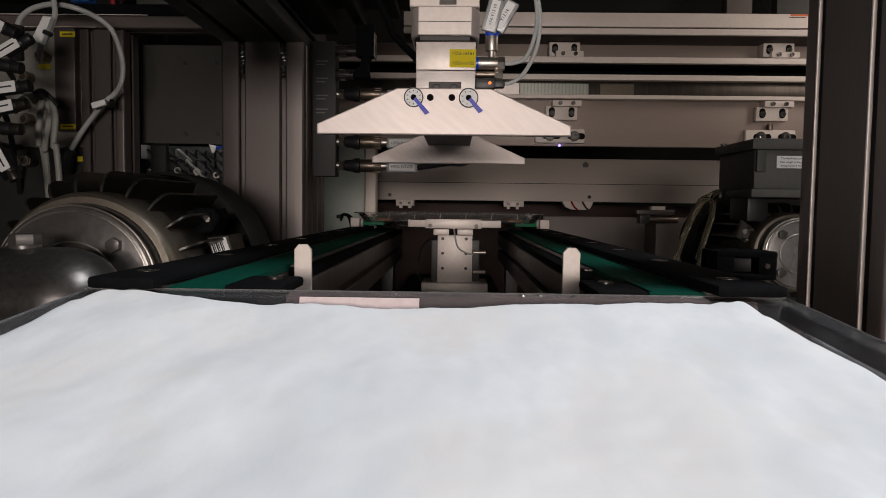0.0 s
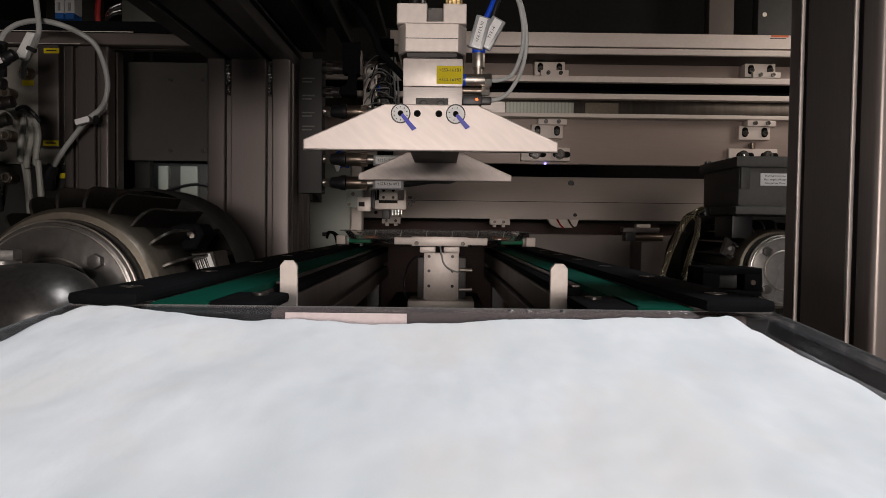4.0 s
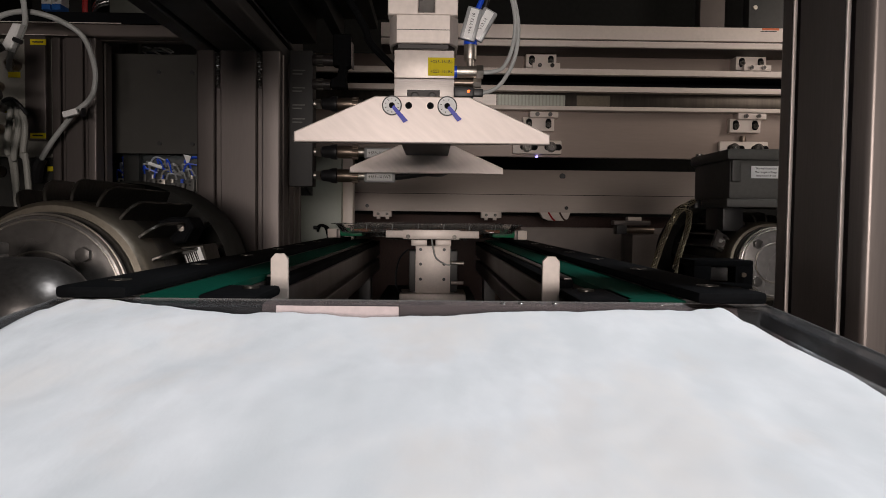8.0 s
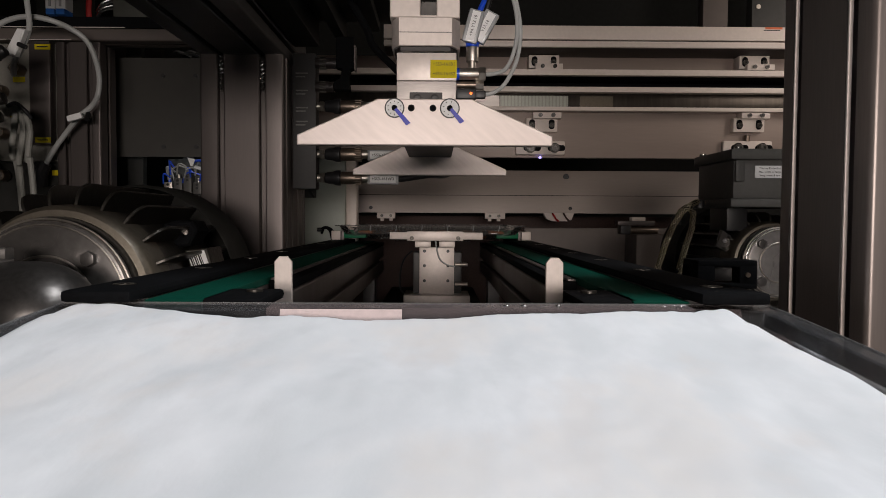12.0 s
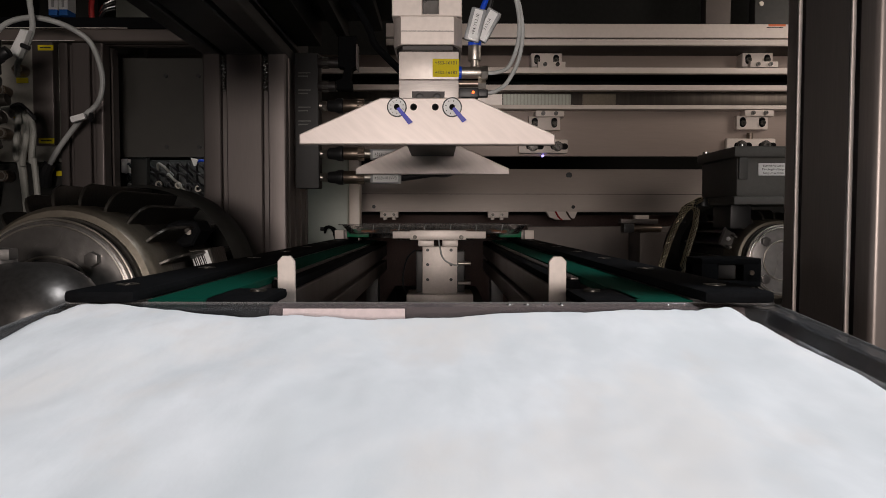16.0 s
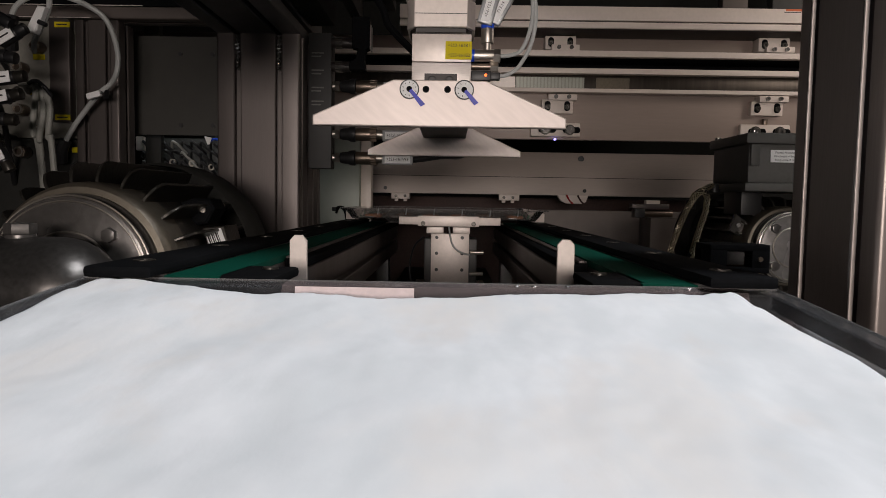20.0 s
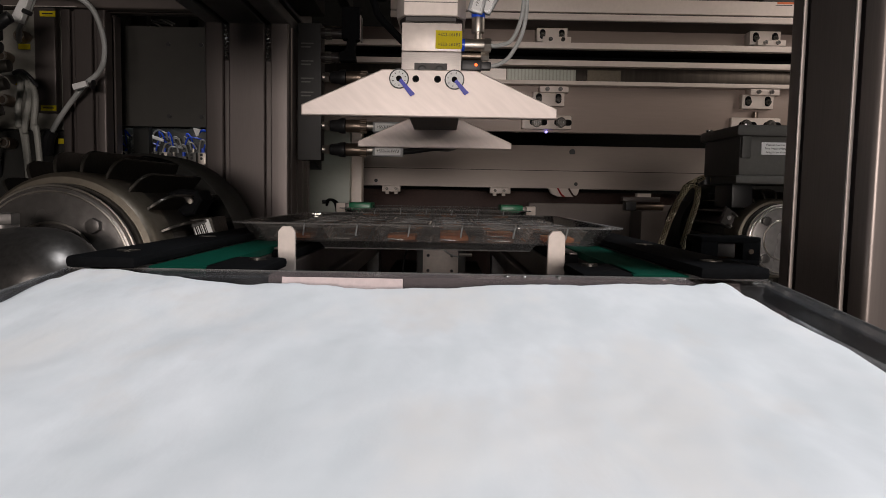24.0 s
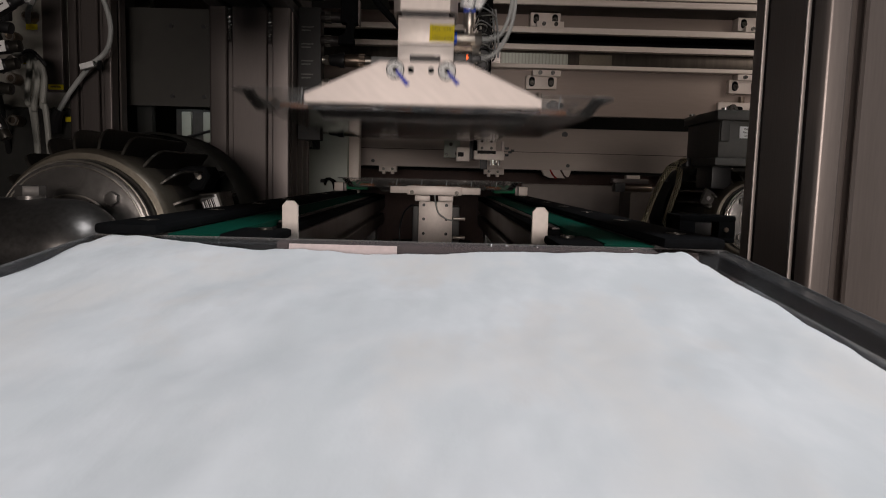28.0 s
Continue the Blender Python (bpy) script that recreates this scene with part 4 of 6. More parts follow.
for k in range(2):
    bm = mesh()
    pipe(bm, [(0.041 + (0.0185 - 0.0015 * k) * math.cos(a * math.pi / 8), GY + 0.012 + 0.004 * k + 0.002 * math.sin(a), 0.606 + (0.020 - 0.001 * k) * math.sin(a * math.pi / 8)) for a in range(0, 17)], 0.0021)
    part("cable_loop", bm, CABLE, grip, "grey cable wound in a loop")
bm = mesh(); cyl(bm, 0.063, GY + 0.018, 0.604, 0.0062, 0.006, "z", n=14); part("cable_tie", bm, BLACK, grip)
for dx in (0.0, 0.007):
    bm = mesh(); pipe(bm, [(0.034 + dx * 0.3, GY + 0.01, 0.523), (0.037 + dx, GY + 0.009, 0.545), (0.048 + dx * 0.6, GY + 0.01, 0.572), (0.057 + dx * 0.4, GY + 0.018, 0.592), (0.060, GY + 0.024, 0.615), (0.058, GY + 0.03, 0.99)], 0.0028); part("hose", bm, HOSE_BLUE if dx == 0 else BLACK, grip, "blue air hose" if dx == 0 else "black air hose")
for dx, dz, rot, words in ((0.0343, 0.5393, 15, "+F4-Y13.10"), (0.0462, 0.5405, 29, "Y13.14")):
    m = Matrix.Translation((dx, GY + (0.003 if dx < 0.04 else 0.009), dz)) @ Matrix.Rotation(radians(rot), 4, "Y")
    bm = mesh(); box(bm, -0.0078, 0.0078, -0.0035, 0.0035, -0.0165, 0.0165, 0.002)
    bm.transform(m); tag = part("marker_sleeve", bm, TAG, grip, "clear sleeve with a printed marker")
    bm = mesh(); box(bm, -0.0042, 0.0042, -0.0040, -0.0036, -0.0145, 0.0145)
    bm.transform(m); slip = part("slip", bm, PAPER, tag)
    lettering("writing", words, 0.0045, m @ Matrix.Translation((0, -0.0041, 0)) @ FRONT @ Matrix.Rotation(radians(90), 4, "Z"), INK, tag)

bm = mesh()
slab(bm, [(-0.0285, 0.4742), (-0.0285, 0.4565), (-0.0195, 0.4565), (-0.0195, 0.4438), (-0.0055, 0.4438), (-0.0055, 0.4565), (0.0040, 0.4565), (0.0040, 0.4742)], "y", GY + 0.0022, GY + 0.0040)
tee = part("slide_block", bm, SLIDE, grip, "dark brown T-shaped slide block")
for x in (-0.0208, -0.0036):
    bm = mesh(); ring(bm, x, GY + 0.0020, 0.4680, 0.0042, 0.003, 0.0010, "y", 20); part("bore_rim", bm, DARKER, tee)
    bm = mesh(); cyl(bm, x, GY + 0.0021, 0.4680, 0.0032, 0.0006, "y", n=18); part("bore", bm, BLACK, tee)

# the jaw: two trapezoid plates on a bridge, sliding on the body
jaw = new("jaw")
jaw.parent = grip
ORIGIN[jaw] = ORIGIN[grip]
jaw["label"] = "sliding jaw with two trapezoid aluminium plates"


def jaw_plate(y0, y1):
    z0 = 0.4206
    bm = mesh()
    slab(bm, [(GX - 0.1256, z0), (GX - 0.1256, z0 + 0.0098), (GX - 0.046, z0 + 0.0455), (GX + 0.046, z0 + 0.0455), (GX + 0.1256, z0 + 0.0098), (GX + 0.1256, z0)], "y", y0, y1, 0.0010)
    return bm


part("front_plate", jaw_plate(GY - 0.008, GY + 0.002), MILLED, jaw, "pale milled trapezoid plate")
part("rear_plate", jaw_plate(1.148, 1.158), MILLED, jaw, "pale milled trapezoid plate")
bm = mesh(); box(bm, -0.0468, 0.0222, GY + 0.06, 1.148, 0.4498, 0.4655, 0.001); part("bridge", bm, DARK, jaw, "dark connecting bridge")
for k, x in enumerate((-0.0428, 0.0113)):
    bm = mesh(); ring(bm, x, GY - 0.0087, 0.4568, 0.0097, 0.0085, 0.0014, "y", 32); dial = part("dial_rim", bm, BLACK, jaw)
    bm = mesh(); cyl(bm, x, GY - 0.0085, 0.4568, 0.0086, 0.0012, "y", n=32); part("dial_face", bm, PAPER, jaw, "white round dial")
    bm = mesh(); cyl(bm, x, GY - 0.0094, 0.4568, 0.0028, 0.002, "y", n=18); part("dial_knob", bm, RAIL_BLACK, jaw)
    for j in range(10 if k == 0 else 6):
        a = 2 * math.pi * j / (10 if k == 0 else 8) + 2.6 * k
        bm = mesh(); box(bm, -0.0003, 0.0003, -0.0002, 0.0002, -0.0005 - 0.0004 * (j % 2), 0.0007)
        bm.transform(Matrix.Translation((x + 0.0064 * math.sin(a), GY - 0.0093, 0.4568 + 0.0064 * math.cos(a))) @ Matrix.Rotation(a, 4, "Y"))
        part("dial_mark", bm, INK, jaw)
    bm = mesh()
    a0 = (x + 0.001, 0.4558); a1 = (x + 0.012 if k else x + 0.0135, 0.4435 if k else 0.4415)
    d = Vector((a1[0] - a0[0], a1[1] - a0[1])).normalized(); nrm = Vector((-d.y, d.x))
    wd = 0.0027
    out = [(a0[0] + nrm.x * wd * 0.6, a0[1] + nrm.y * wd * 0.6), (a0[0] - nrm.x * wd * 0.6, a0[1] - nrm.y * wd * 0.6), (a1[0] - nrm.x * wd, a1[1] - nrm.y * wd), (a1[0] + nrm.x * wd * 0.8 + d.x * 0.001, a1[1] + nrm.y * wd * 0.8 + d.y * 0.001)]
    slab(bm, out, "y", GY - 0.0107, GY - 0.0103); part("paint_mark", bm, BLUE, jaw, "blue paint stroke")
for x in (-0.0265, -0.0052):
    bm = mesh(); ring(bm, x, GY - 0.0081, 0.4570, 0.0034, 0.0026, 0.0006, "y", 20); part("hole_rim", bm, DARKER, jaw)
    bm = mesh(); cyl(bm, x, GY - 0.0081, 0.4570, 0.0028, 0.0004, "y", n=18); part("hole", bm, RAIL_BLACK, jaw)


# the gripper hangs a little nearer to the front
GS, EYE = 0.89, Vector((0, 0, 0.35))
ORIGIN[grip] = EYE + GS * (ORIGIN[grip] - EYE)
grip.location = ORIGIN[grip]
for ob in grip.children_recursive:
    ORIGIN[ob] = ORIGIN[grip]
    if ob.data:
        ob.data.transform(Matrix.Scale(GS, 4))


# ---- drive motors ----
def motor(mx, my, mz, s, cowl, face):
    """A finned motor whose flange faces the front; my is the flange's face, s its size."""
    t = thing("drive_motor", mx, my + 0.12, mz - 0.12, "dark cast finned drive motor with machined flange", "motor", "drive motors")
    bm = mesh(); cyl(bm, mx, my + 0.007, mz, 0.056 * s, 0.014, "y", n=64, bevel=0.003); part("flange", bm, face, t, "turned steel flange")
    for nm, r, yy, thick in (("flange_lip", 0.053, 0.0, 0.0009), ("flange_edge", 0.0568, 0.004, 0.0010), ("bearing_lip", 0.0318, 0.0, 0.0012)):
        bm = mesh(); pipe(bm, [(mx + r * s * math.cos(2 * math.pi * k / 72), my + yy, mz + r * s * math.sin(2 * math.pi * k / 72)) for k in range(73)][::2], thick, 8, False); part(nm, bm, NICKEL, t, "bright turned edge")
    for k in range(4):
        a = radians(45 + 90 * k)
        bm = mesh(); cyl(bm, mx + 0.043 * s * math.cos(a), my - 0.003, mz + 0.043 * s * math.sin(a), 0.0062, 0.006, "y", n=6, bevel=0.0006); part("bolt", bm, FLANGE, t)
    bm = mesh(); cyl(bm, mx, my + 0.0165, mz, 0.0585 * s, 0.005, "y", 0.0585 * s, n=64); part("end_shield", bm, CAST, t)
    bm = mesh()
    rows = []
    for r, yy in ((0.0585, 0.019), (0.0630, 0.0198), (0.0652, 0.0225), (0.0665, 0.028), (0.0670, 0.038), (0.0668, 0.06)):
        r *= s
        rows.append([bm.verts.new((mx + r * math.cos(2 * math.pi * k / 64), my + yy, mz + r * math.sin(2 * math.pi * k / 64))) for k in range(64)])
    for a, b in zip(rows, rows[1:]):
        for k in range(64):
            bm.faces.new((a[k], a[(k + 1) % 64], b[(k + 1) % 64], b[k]))
    part("shoulder", bm, CAST_RIM, t, "rounded bare metal shoulder")
    bm = mesh(); cyl(bm, mx, my + 0.12, mz, 0.0664 * s, 0.124, "y", n=64); part("housing", bm, CAST, t)
    for k in range(23):
        a = 2 * math.pi * k / 23 + radians(5)
        bm = mesh()
        h = 0.0160 * s
        q = 0.0670 * s
        slab(bm, [(my + 0.036, q - 0.002), (my + 0.0365, q + h * 0.25), (my + 0.039, q + h * 0.55), (my + 0.044, q + h * 0.82), (my + 0.052, q + h * 0.97), (my + 0.060, q + h), (my + 0.18, q + h), (my + 0.18, q - 0.002)], "x", -0.0015, 0.0015, 0.0006)
        bm.transform(Matrix.Translation((mx, 0, mz)) @ Matrix.Rotation(a, 4, "Y"))
        part("fin", bm, CAST, t)
    bm = mesh()
    rows = []
    for r, yy in ((cowl - 0.003, my + 0.17), (cowl, my + 0.175), (cowl, my + 0.235), (cowl - 0.007, my + 0.255), (0.05, my + 0.262)):
        rows.append([bm.verts.new((mx + r * math.cos(2 * math.pi * k / 64), yy, mz + r * math.sin(2 * math.pi * k / 64))) for k in range(64)])
    for a, b in zip(rows, rows[1:]):
        for k in range(64):
            bm.faces.new((a[k], a[(k + 1) % 64], b[(k + 1) % 64], b[k]))
    bm.faces.new(rows[-1])
    part("fan_cowl", bm, DARKER, t, "black sheet fan cowl")
    bm = mesh(); box(bm, mx - 0.06, mx + 0.06, my + 0.06, my + 0.16, mz - 0.12, mz - 0.05, 0.004); part("foot", bm, CAST, t)
    bm = mesh(); box(bm, mx - 0.07, mx + 0.07, my + 0.05, my + 0.17, 0.0, mz - 0.118, 0.004); part("pedestal", bm, DARK, t)
    return t


left_motor = motor(-0.313, 0.56, 0.279, 1.2, 0.104, FLANGE)
right_motor = motor(0.4362, 0.885, 0.2955, 0.79, 0.078, FLANGE_LIT)
# left motor: lug, barcode label
bm = mesh(); slab(bm, [(-0.262, 0.332), (-0.260, 0.342), (-0.2477, 0.3461), (-0.232, 0.3455), (-0.227, 0.336), (-0.235, 0.322), (-0.25, 0.320)], "y", 0.664, 0.70, 0.002); part("lug", bm, RAIL_BLACK, left_motor)
for x, z, s in ((-0.2525, 0.339, 0.004), (-0.2445, 0.3345, 0.0045)):
    bm = mesh(); box(bm, x - s, x + s, 0.6625, 0.665, z - s * 0.8, z + s * 0.8, 0.0005); part("lug_hole", bm, RAIL_BLACK, left_motor)
bm = mesh(); cyl(bm, -0.2375, 0.663, 0.335, 0.0026, 0.003, "y", n=10); part("lug_screw", bm, NICKEL, left_motor)
bm = mesh(); slab(bm, [(-0.2353, 0.3155), (-0.2194, 0.3183), (-0.2142, 0.3034), (-0.2296, 0.2996)], "y", 0.6585, 0.6598); lab = part("barcode_label", bm, PAPER, left_motor, "white barcode label")
bm = mesh(); slab(bm, [(-0.2375, 0.318), (-0.2165, 0.3205), (-0.211, 0.301), (-0.2310, 0.296)], "y", 0.66, 0.70, 0.001); part("label_boss", bm, CAST, left_motor)
for k in range(6):
    u = 0.08 + 0.13 * k
    xa, za = -0.2339 + 0.0150 * u, 0.3123 + 0.0026 * u
    bm = mesh(); slab(bm, [(xa, za), (xa + (0.0007 if k % 2 else 0.0013), za), (xa + 0.0040 + (0.0007 if k % 2 else 0.0013), za - 0.0112), (xa + 0.0040, za - 0.0112)], "y", 0.6578, 0.6584); part("bar", bm, INK, lab)
# right motor: terminal box with its sticker
bm = mesh(); box(bm, 0.374, 0.50, 0.885, 1.005, 0.376, 0.428, 0.006); tb = part("terminal_box", bm, GREY_BOX, right_motor, "grey cast terminal box")
bm = mesh(); box(bm, 0.369, 0.505, 0.880, 1.010, 0.4255, 0.440, 0.005); part("lid", bm, GREY_BOX, tb)
bm = mesh(); box(bm, 0.370, 0.504, 0.881, 1.009, 0.366, 0.377, 0.003); part("base_rim", bm, GREY_BOX, tb)
for x in (0.377, 0.383):
    bm = mesh(); cyl(bm, x, 0.892 if x > 0.38 else 0.996, 0.441, 0.0045, 0.004, "z", n=14); part("lid_screw", bm, STEEL, tb)
bm = mesh(); box(bm, 0.376, 0.388, 0.8815, 0.887, 0.398, 0.426, 0.002); part("corner_boss", bm, GREY_BOX, tb)
bm = mesh(); box(bm, 0.4014, 0.4385, 0.8836, 0.8848, 0.4030, 0.4185, 0.0003); st = part("sticker", bm, PAPER, tb, "white notice sticker")
for k, words in enumerate(("Thermal Protection", "Max. length of flange", "fixing screw: 8 mm")):
    lettering("writing", words, 0.0034, facing(0.420, 0.8834, 0.4152 - 0.0045 * k), INK, st)
bm = mesh(); box(bm, 0.382, 0.410, 0.92, 0.98, 0.335, 0.369, 0.003); part("neck", bm, BLACK, right_motor)
bm = mesh(); slab(bm, [(0.378, 0.337), (0.392, 0.328), (0.386, 0.306), (0.370, 0.315)], "y", 0.925, 0.932, 0.001); part("lifting_lug", bm, FLANGE, right_motor)
bm = mesh(); cyl(bm, 0.381, 0.924, 0.322, 0.003, 0.004, "y", n=14); part("screw", bm, STEEL, right_motor)

# gear tube in front of the left motor
t = thing("gear_tube", -0.35, 0.50, 0.20, "dark steel gear tube with a hexagon bolt", "gear unit")
bm = mesh(); lathe(bm, -0.285, 0.50, 0.277, [(-0.25, 0.040), (0.0, 0.040)] + [(0.040 * math.sin(a * math.pi / 16), 0.006 + 0.034 * math.cos(a * math.pi / 16)) for a in range(1, 9)]); part("tube", bm, TUBE, t)
bm = mesh(); cyl(bm, -0.3086, 0.53, 0.275, 0.03, 0.06, "y", n=32); part("shaft_housing", bm, FLANGE, t)
bm = mesh(); cyl(bm, -0.313, 0.50, 0.3165, 0.0105, 0.004, "z", n=24); part("washer", bm, FLANGE, t)
bm = mesh(); cyl(bm, -0.313, 0.50, 0.3225, 0.0108, 0.008, "z", n=6, bevel=0.0008); part("bolt_head", bm, FLANGE, t, "bright hexagon bolt head")
bm = mesh(); box(bm, -0.50, -0.30, 0.46, 0.54, 0.0, 0.235, 0.004); part("stand", bm, DARK, t)

# light barrier beside the right lane, with its amber lamp
sens = thing("light_barrier", 0.33, 0.80, 0.0, "black light barrier with an amber signal lamp", "sensor")
bm = mesh(); box(bm, 0.300, 0.369, 0.80, 0.85, 0.270, 0.277, 0.002); box(bm, 0.300, 0.369, 0.80, 0.85, 0.2955, 0.303, 0.002); box(bm, 0.348, 0.369, 0.80, 0.85, 0.276, 0.297, 0.002); box(bm, 0.300, 0.320, 0.80, 0.85, 0.276, 0.297, 0.002); box(bm, 0.30, 0.346, 0.83, 0.85, 0.276, 0.297); part("case", bm, RAIL_BLACK, sens)
bm = mesh(); box(bm, 0.31, 0.35, 0.80, 0.84, 0.0, 0.270, 0.003); part("post", bm, DARK, sens)
bm = mesh(); cyl(bm, 0.357, 0.799, 0.2865, 0.0028, 0.004, "y", n=12); part("screw", bm, BRONZE_NUT, sens)
# a lamp block that turns its lit face to the front
drum = new("lamp_block")
drum.parent = sens
drum.location = Vector((0.3345, 0.818, 0.2865)) - ORIGIN[sens]
ORIGIN[drum] = Vector((0.3345, 0.818, 0.2865))
bm = mesh(); box(bm, 0.3235, 0.3455, 0.811, 0.825, 0.2785, 0.2945, 0.001); bm.transform(Matrix.Translation(-ORIGIN[drum]))
blk = new("block", finish("block", bm, BLACK)); blk.parent = drum
bm = mesh(); box(bm, 0.3285, 0.3415, 0.8098, 0.8104, 0.2815, 0.2915, 0.0002); bm.transform(Matrix.Translation(-ORIGIN[drum]))
core = new("lit_core", finish("lit_core", bm, BEACON_CORE)); core.parent = drum
bm = mesh(); box(bm, 0.3245, 0.3445, 0.8105, 0.8112, 0.2795, 0.2935); bm.transform(Matrix.Translation(-ORIGIN[drum]))
gl = new("lit_face", finish("lit_face", bm, BEACON)); gl.parent = drum

# braided hoses in front of the right motor
BRAID = material("steel_braid", (0.34, 0.29, 0.19), 0.35, 0.8, 0.2, 100, 0.1)
for pts in ([(0.362, 0.95, 0.372), (0.349, 0.94, 0.374), (0.3357, 0.93, 0.368), (0.3261, 0.93, 0.360), (0.3152, 0.93, 0.3427), (0.3044, 0.93, 0.316), (0.2924, 0.93, 0.278), (0.289, 0.93, 0.25), (0.287, 0.93, 0.0)],
            [(0.325, 0.95, 0.350), (0.328, 0.94, 0.362), (0.335, 0.93, 0.3677), (0.3413, 0.93, 0.358), (0.3395, 0.93, 0.339), (0.3325, 0.93, 0.316), (0.3241, 0.93, 0.286), (0.320, 0.93, 0.25), (0.319, 0.93, 0.0)]):
    t = thing("braided_hose", pts[-1][0], pts[-1][1], 0.0, "steel-braided hose curving down beside the motor", "hose", "braided hoses")
    bm = mesh(); pipe(bm, pts, 0.0030, 14); part("hose", bm, RAIL_BLACK, t)
    run = []
    for p, q in zip(pts, pts[1:]):
        n = max(2, int((Vector(q) - Vector(p)).length / 0.0028)) if q[2] > 0.2 else 2
        run += [Vector(p).lerp(Vector(q), k / n) for k in range(n)]
    run = [p for p in run if p.z > 0.24]
    for way in (-1, 1):
        for w in range(6):
            wire = []
            for k, p in enumerate(run):
                d = (run[min(k + 1, len(run) - 1)] - run[max(k - 1, 0)]).normalized()
                u = d.cross(Vector((0, 1, 0))).normalized()
                v = d.cross(u)
                a = way * k * 0.62 + 2 * math.pi * w / 6
                wire.append(p + (u * math.cos(a) + v * math.sin(a)) * (0.0034 + 0.0002 * way))
            bm = mesh(); pipe(bm, wire, 0.0005, 5); part("braid_wire", bm, BRAID, t)
    bm = mesh(); cyl(bm, 0.3245 if pts[0][0] < 0.35 else 0.355, 0.945, 0.349 if pts[0][0] < 0.35 else 0.371, 0.0075, 0.012, "z", 0.006, n=18, bevel=0.001); part("gland", bm, BLACK, t, "black rubber gland")

# ---- connector box on the left column ----
def io_box():
    t = thing("connector_box", -0.18, 1.0, 0.39, "dark grey connector box with round plugs", "connector box")
    bm = mesh(); box(bm, -0.2127, -0.1785, 1.032, 1.062, 0.3925, 0.590, 0.002); b = part("body", bm, BOX_DARK, t)
    for z in (0.56, 0.535, 0.51, 0.49, 0.465):
        for j in range(2):
            bm = mesh(); box(bm, -0.208, -0.190 - 0.004 * j, 1.0312, 1.0318, z - 0.005 * j, z - 0.005 * j + 0.0018); part("print_bar", bm, GREY_BOX, b)
    return t


io_box()


def plug(z, tag, droop):
    t = thing("round_plug", -0.14, 1.045, z - 0.008, "dark round plug with a knurled bronze nut and cable", "plug", "round plugs on the box")
    y = 1.045
    bm = mesh(); cyl(bm, -0.1745, y, z, 0.0058, 0.012, "x", n=18); cyl(bm, -0.1715, y, z, 0.0078, 0.006, "x", n=6, bevel=0.0006); part("socket", bm, NICKEL, t)
    bm = mesh(); lathe(bm, -0.1675, y, z, [(0.0, 0.004), (0.0005, 0.0072), (0.004, 0.0085), (0.012, 0.0092), (0.016, 0.0112), (0.023, 0.0115), (0.0238, 0.006)], "x", 24); part("grip", bm, BLACK, t)
    bm = mesh(); cyl(bm, -0.1280, y, z, 0.0096, 0.031, "x", n=28, bevel=0.001); nut = part("nut", bm, BRONZE_NUT, t)
    for k in range(12):
        a = 2 * math.pi * k / 12
        bm = mesh(); pipe(bm, [(-0.122, y + 0.0097 * math.cos(a), z + 0.0097 * math.sin(a)), (-0.113, y + 0.0097 * math.cos(a), z + 0.0097 * math.sin(a))], 0.0011, 6); part("knurl", bm, BRONZE_NUT, nut)
    bm = mesh(); cyl(bm, -0.1065, y, z, 0.0072, 0.012, "x", 0.006, n=12, bevel=0.0006); part("gland", bm, NICKEL, t)
    bm = mesh(); pipe(bm, [(-0.101, y, z), (-0.07, y, z - 0.002), (-0.045, y + 0.004, z - 0.002 + droop * 0.4), (-0.015, y + 0.02, z + droop), (0.01, y + 0.1, z + droop * 1.8), (0.03, y + 0.3, z + 0.03)], 0.0046); part("cable", bm, BLACK, t)
    bm = mesh(); box(bm, -0.104, -0.058, y - 0.0065, y + 0.0035, z - 0.0095, z + 0.0065, 0.002); s = part("marker_sleeve", bm, TAG, t, "clear sleeve with a printed marker")
    if tag:
        bm = mesh(); box(bm, -0.100, -0.062, y - 0.0070, y - 0.0066, z - 0.007, z + 0.004); part("slip", bm, PAPER, s)
        lettering("writing", tag, 0.0062, facing(-0.081, y - 0.0071, z - 0.0015), INK, s)


plug(0.4095, "+SS3-161W3", 0.006)
plug(0.4445, "+SS3-161W2", 0.003)
plug(0.480, "+SS3-161W1", -0.004)
plug(0.515, "", -0.006)
for z, x1 in ((0.575, -0.146), (0.541, -0.152)):
    t = thing("angled_plug", -0.165, 1.03, z - 0.009, "bronze nut of an angled plug screwed into the box", "plug", "angled plugs on the box")
    bm = mesh(); cyl(bm, (x1 - 0.1785) / 2, 1.03, z, 0.0078, x1 + 0.1785, "x", n=20, bevel=0.001); nut = part("nut", bm, SLIDE, t)
    for k in range(12):
        a = 2 * math.pi * k / 12
        bm = mesh(); pipe(bm, [(-0.172, 1.03 + 0.0079 * math.cos(a), z + 0.0079 * math.sin(a)), (-0.163, 1.03 + 0.0079 * math.cos(a), z + 0.0079 * math.sin(a))], 0.0010, 6); part("knurl", bm, CAST, nut)
    bm = mesh(); cyl(bm, x1 - 0.004, 1.03, z, 0.0082, 0.006, "x", n=6, bevel=0.0006); part("socket", bm, BLACK, t)

# ---- cabinet and cables at the left ----
t = thing("valve_terminal", -0.68, 1.23, 0.40, "grey valve terminal with yellow labels in the shade", "valve terminal")
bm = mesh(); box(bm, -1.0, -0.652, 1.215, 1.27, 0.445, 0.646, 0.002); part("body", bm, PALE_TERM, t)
# near-black lower half: the shade below the lit face is put into colour
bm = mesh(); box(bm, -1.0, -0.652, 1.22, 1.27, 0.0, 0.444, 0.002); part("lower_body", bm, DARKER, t)
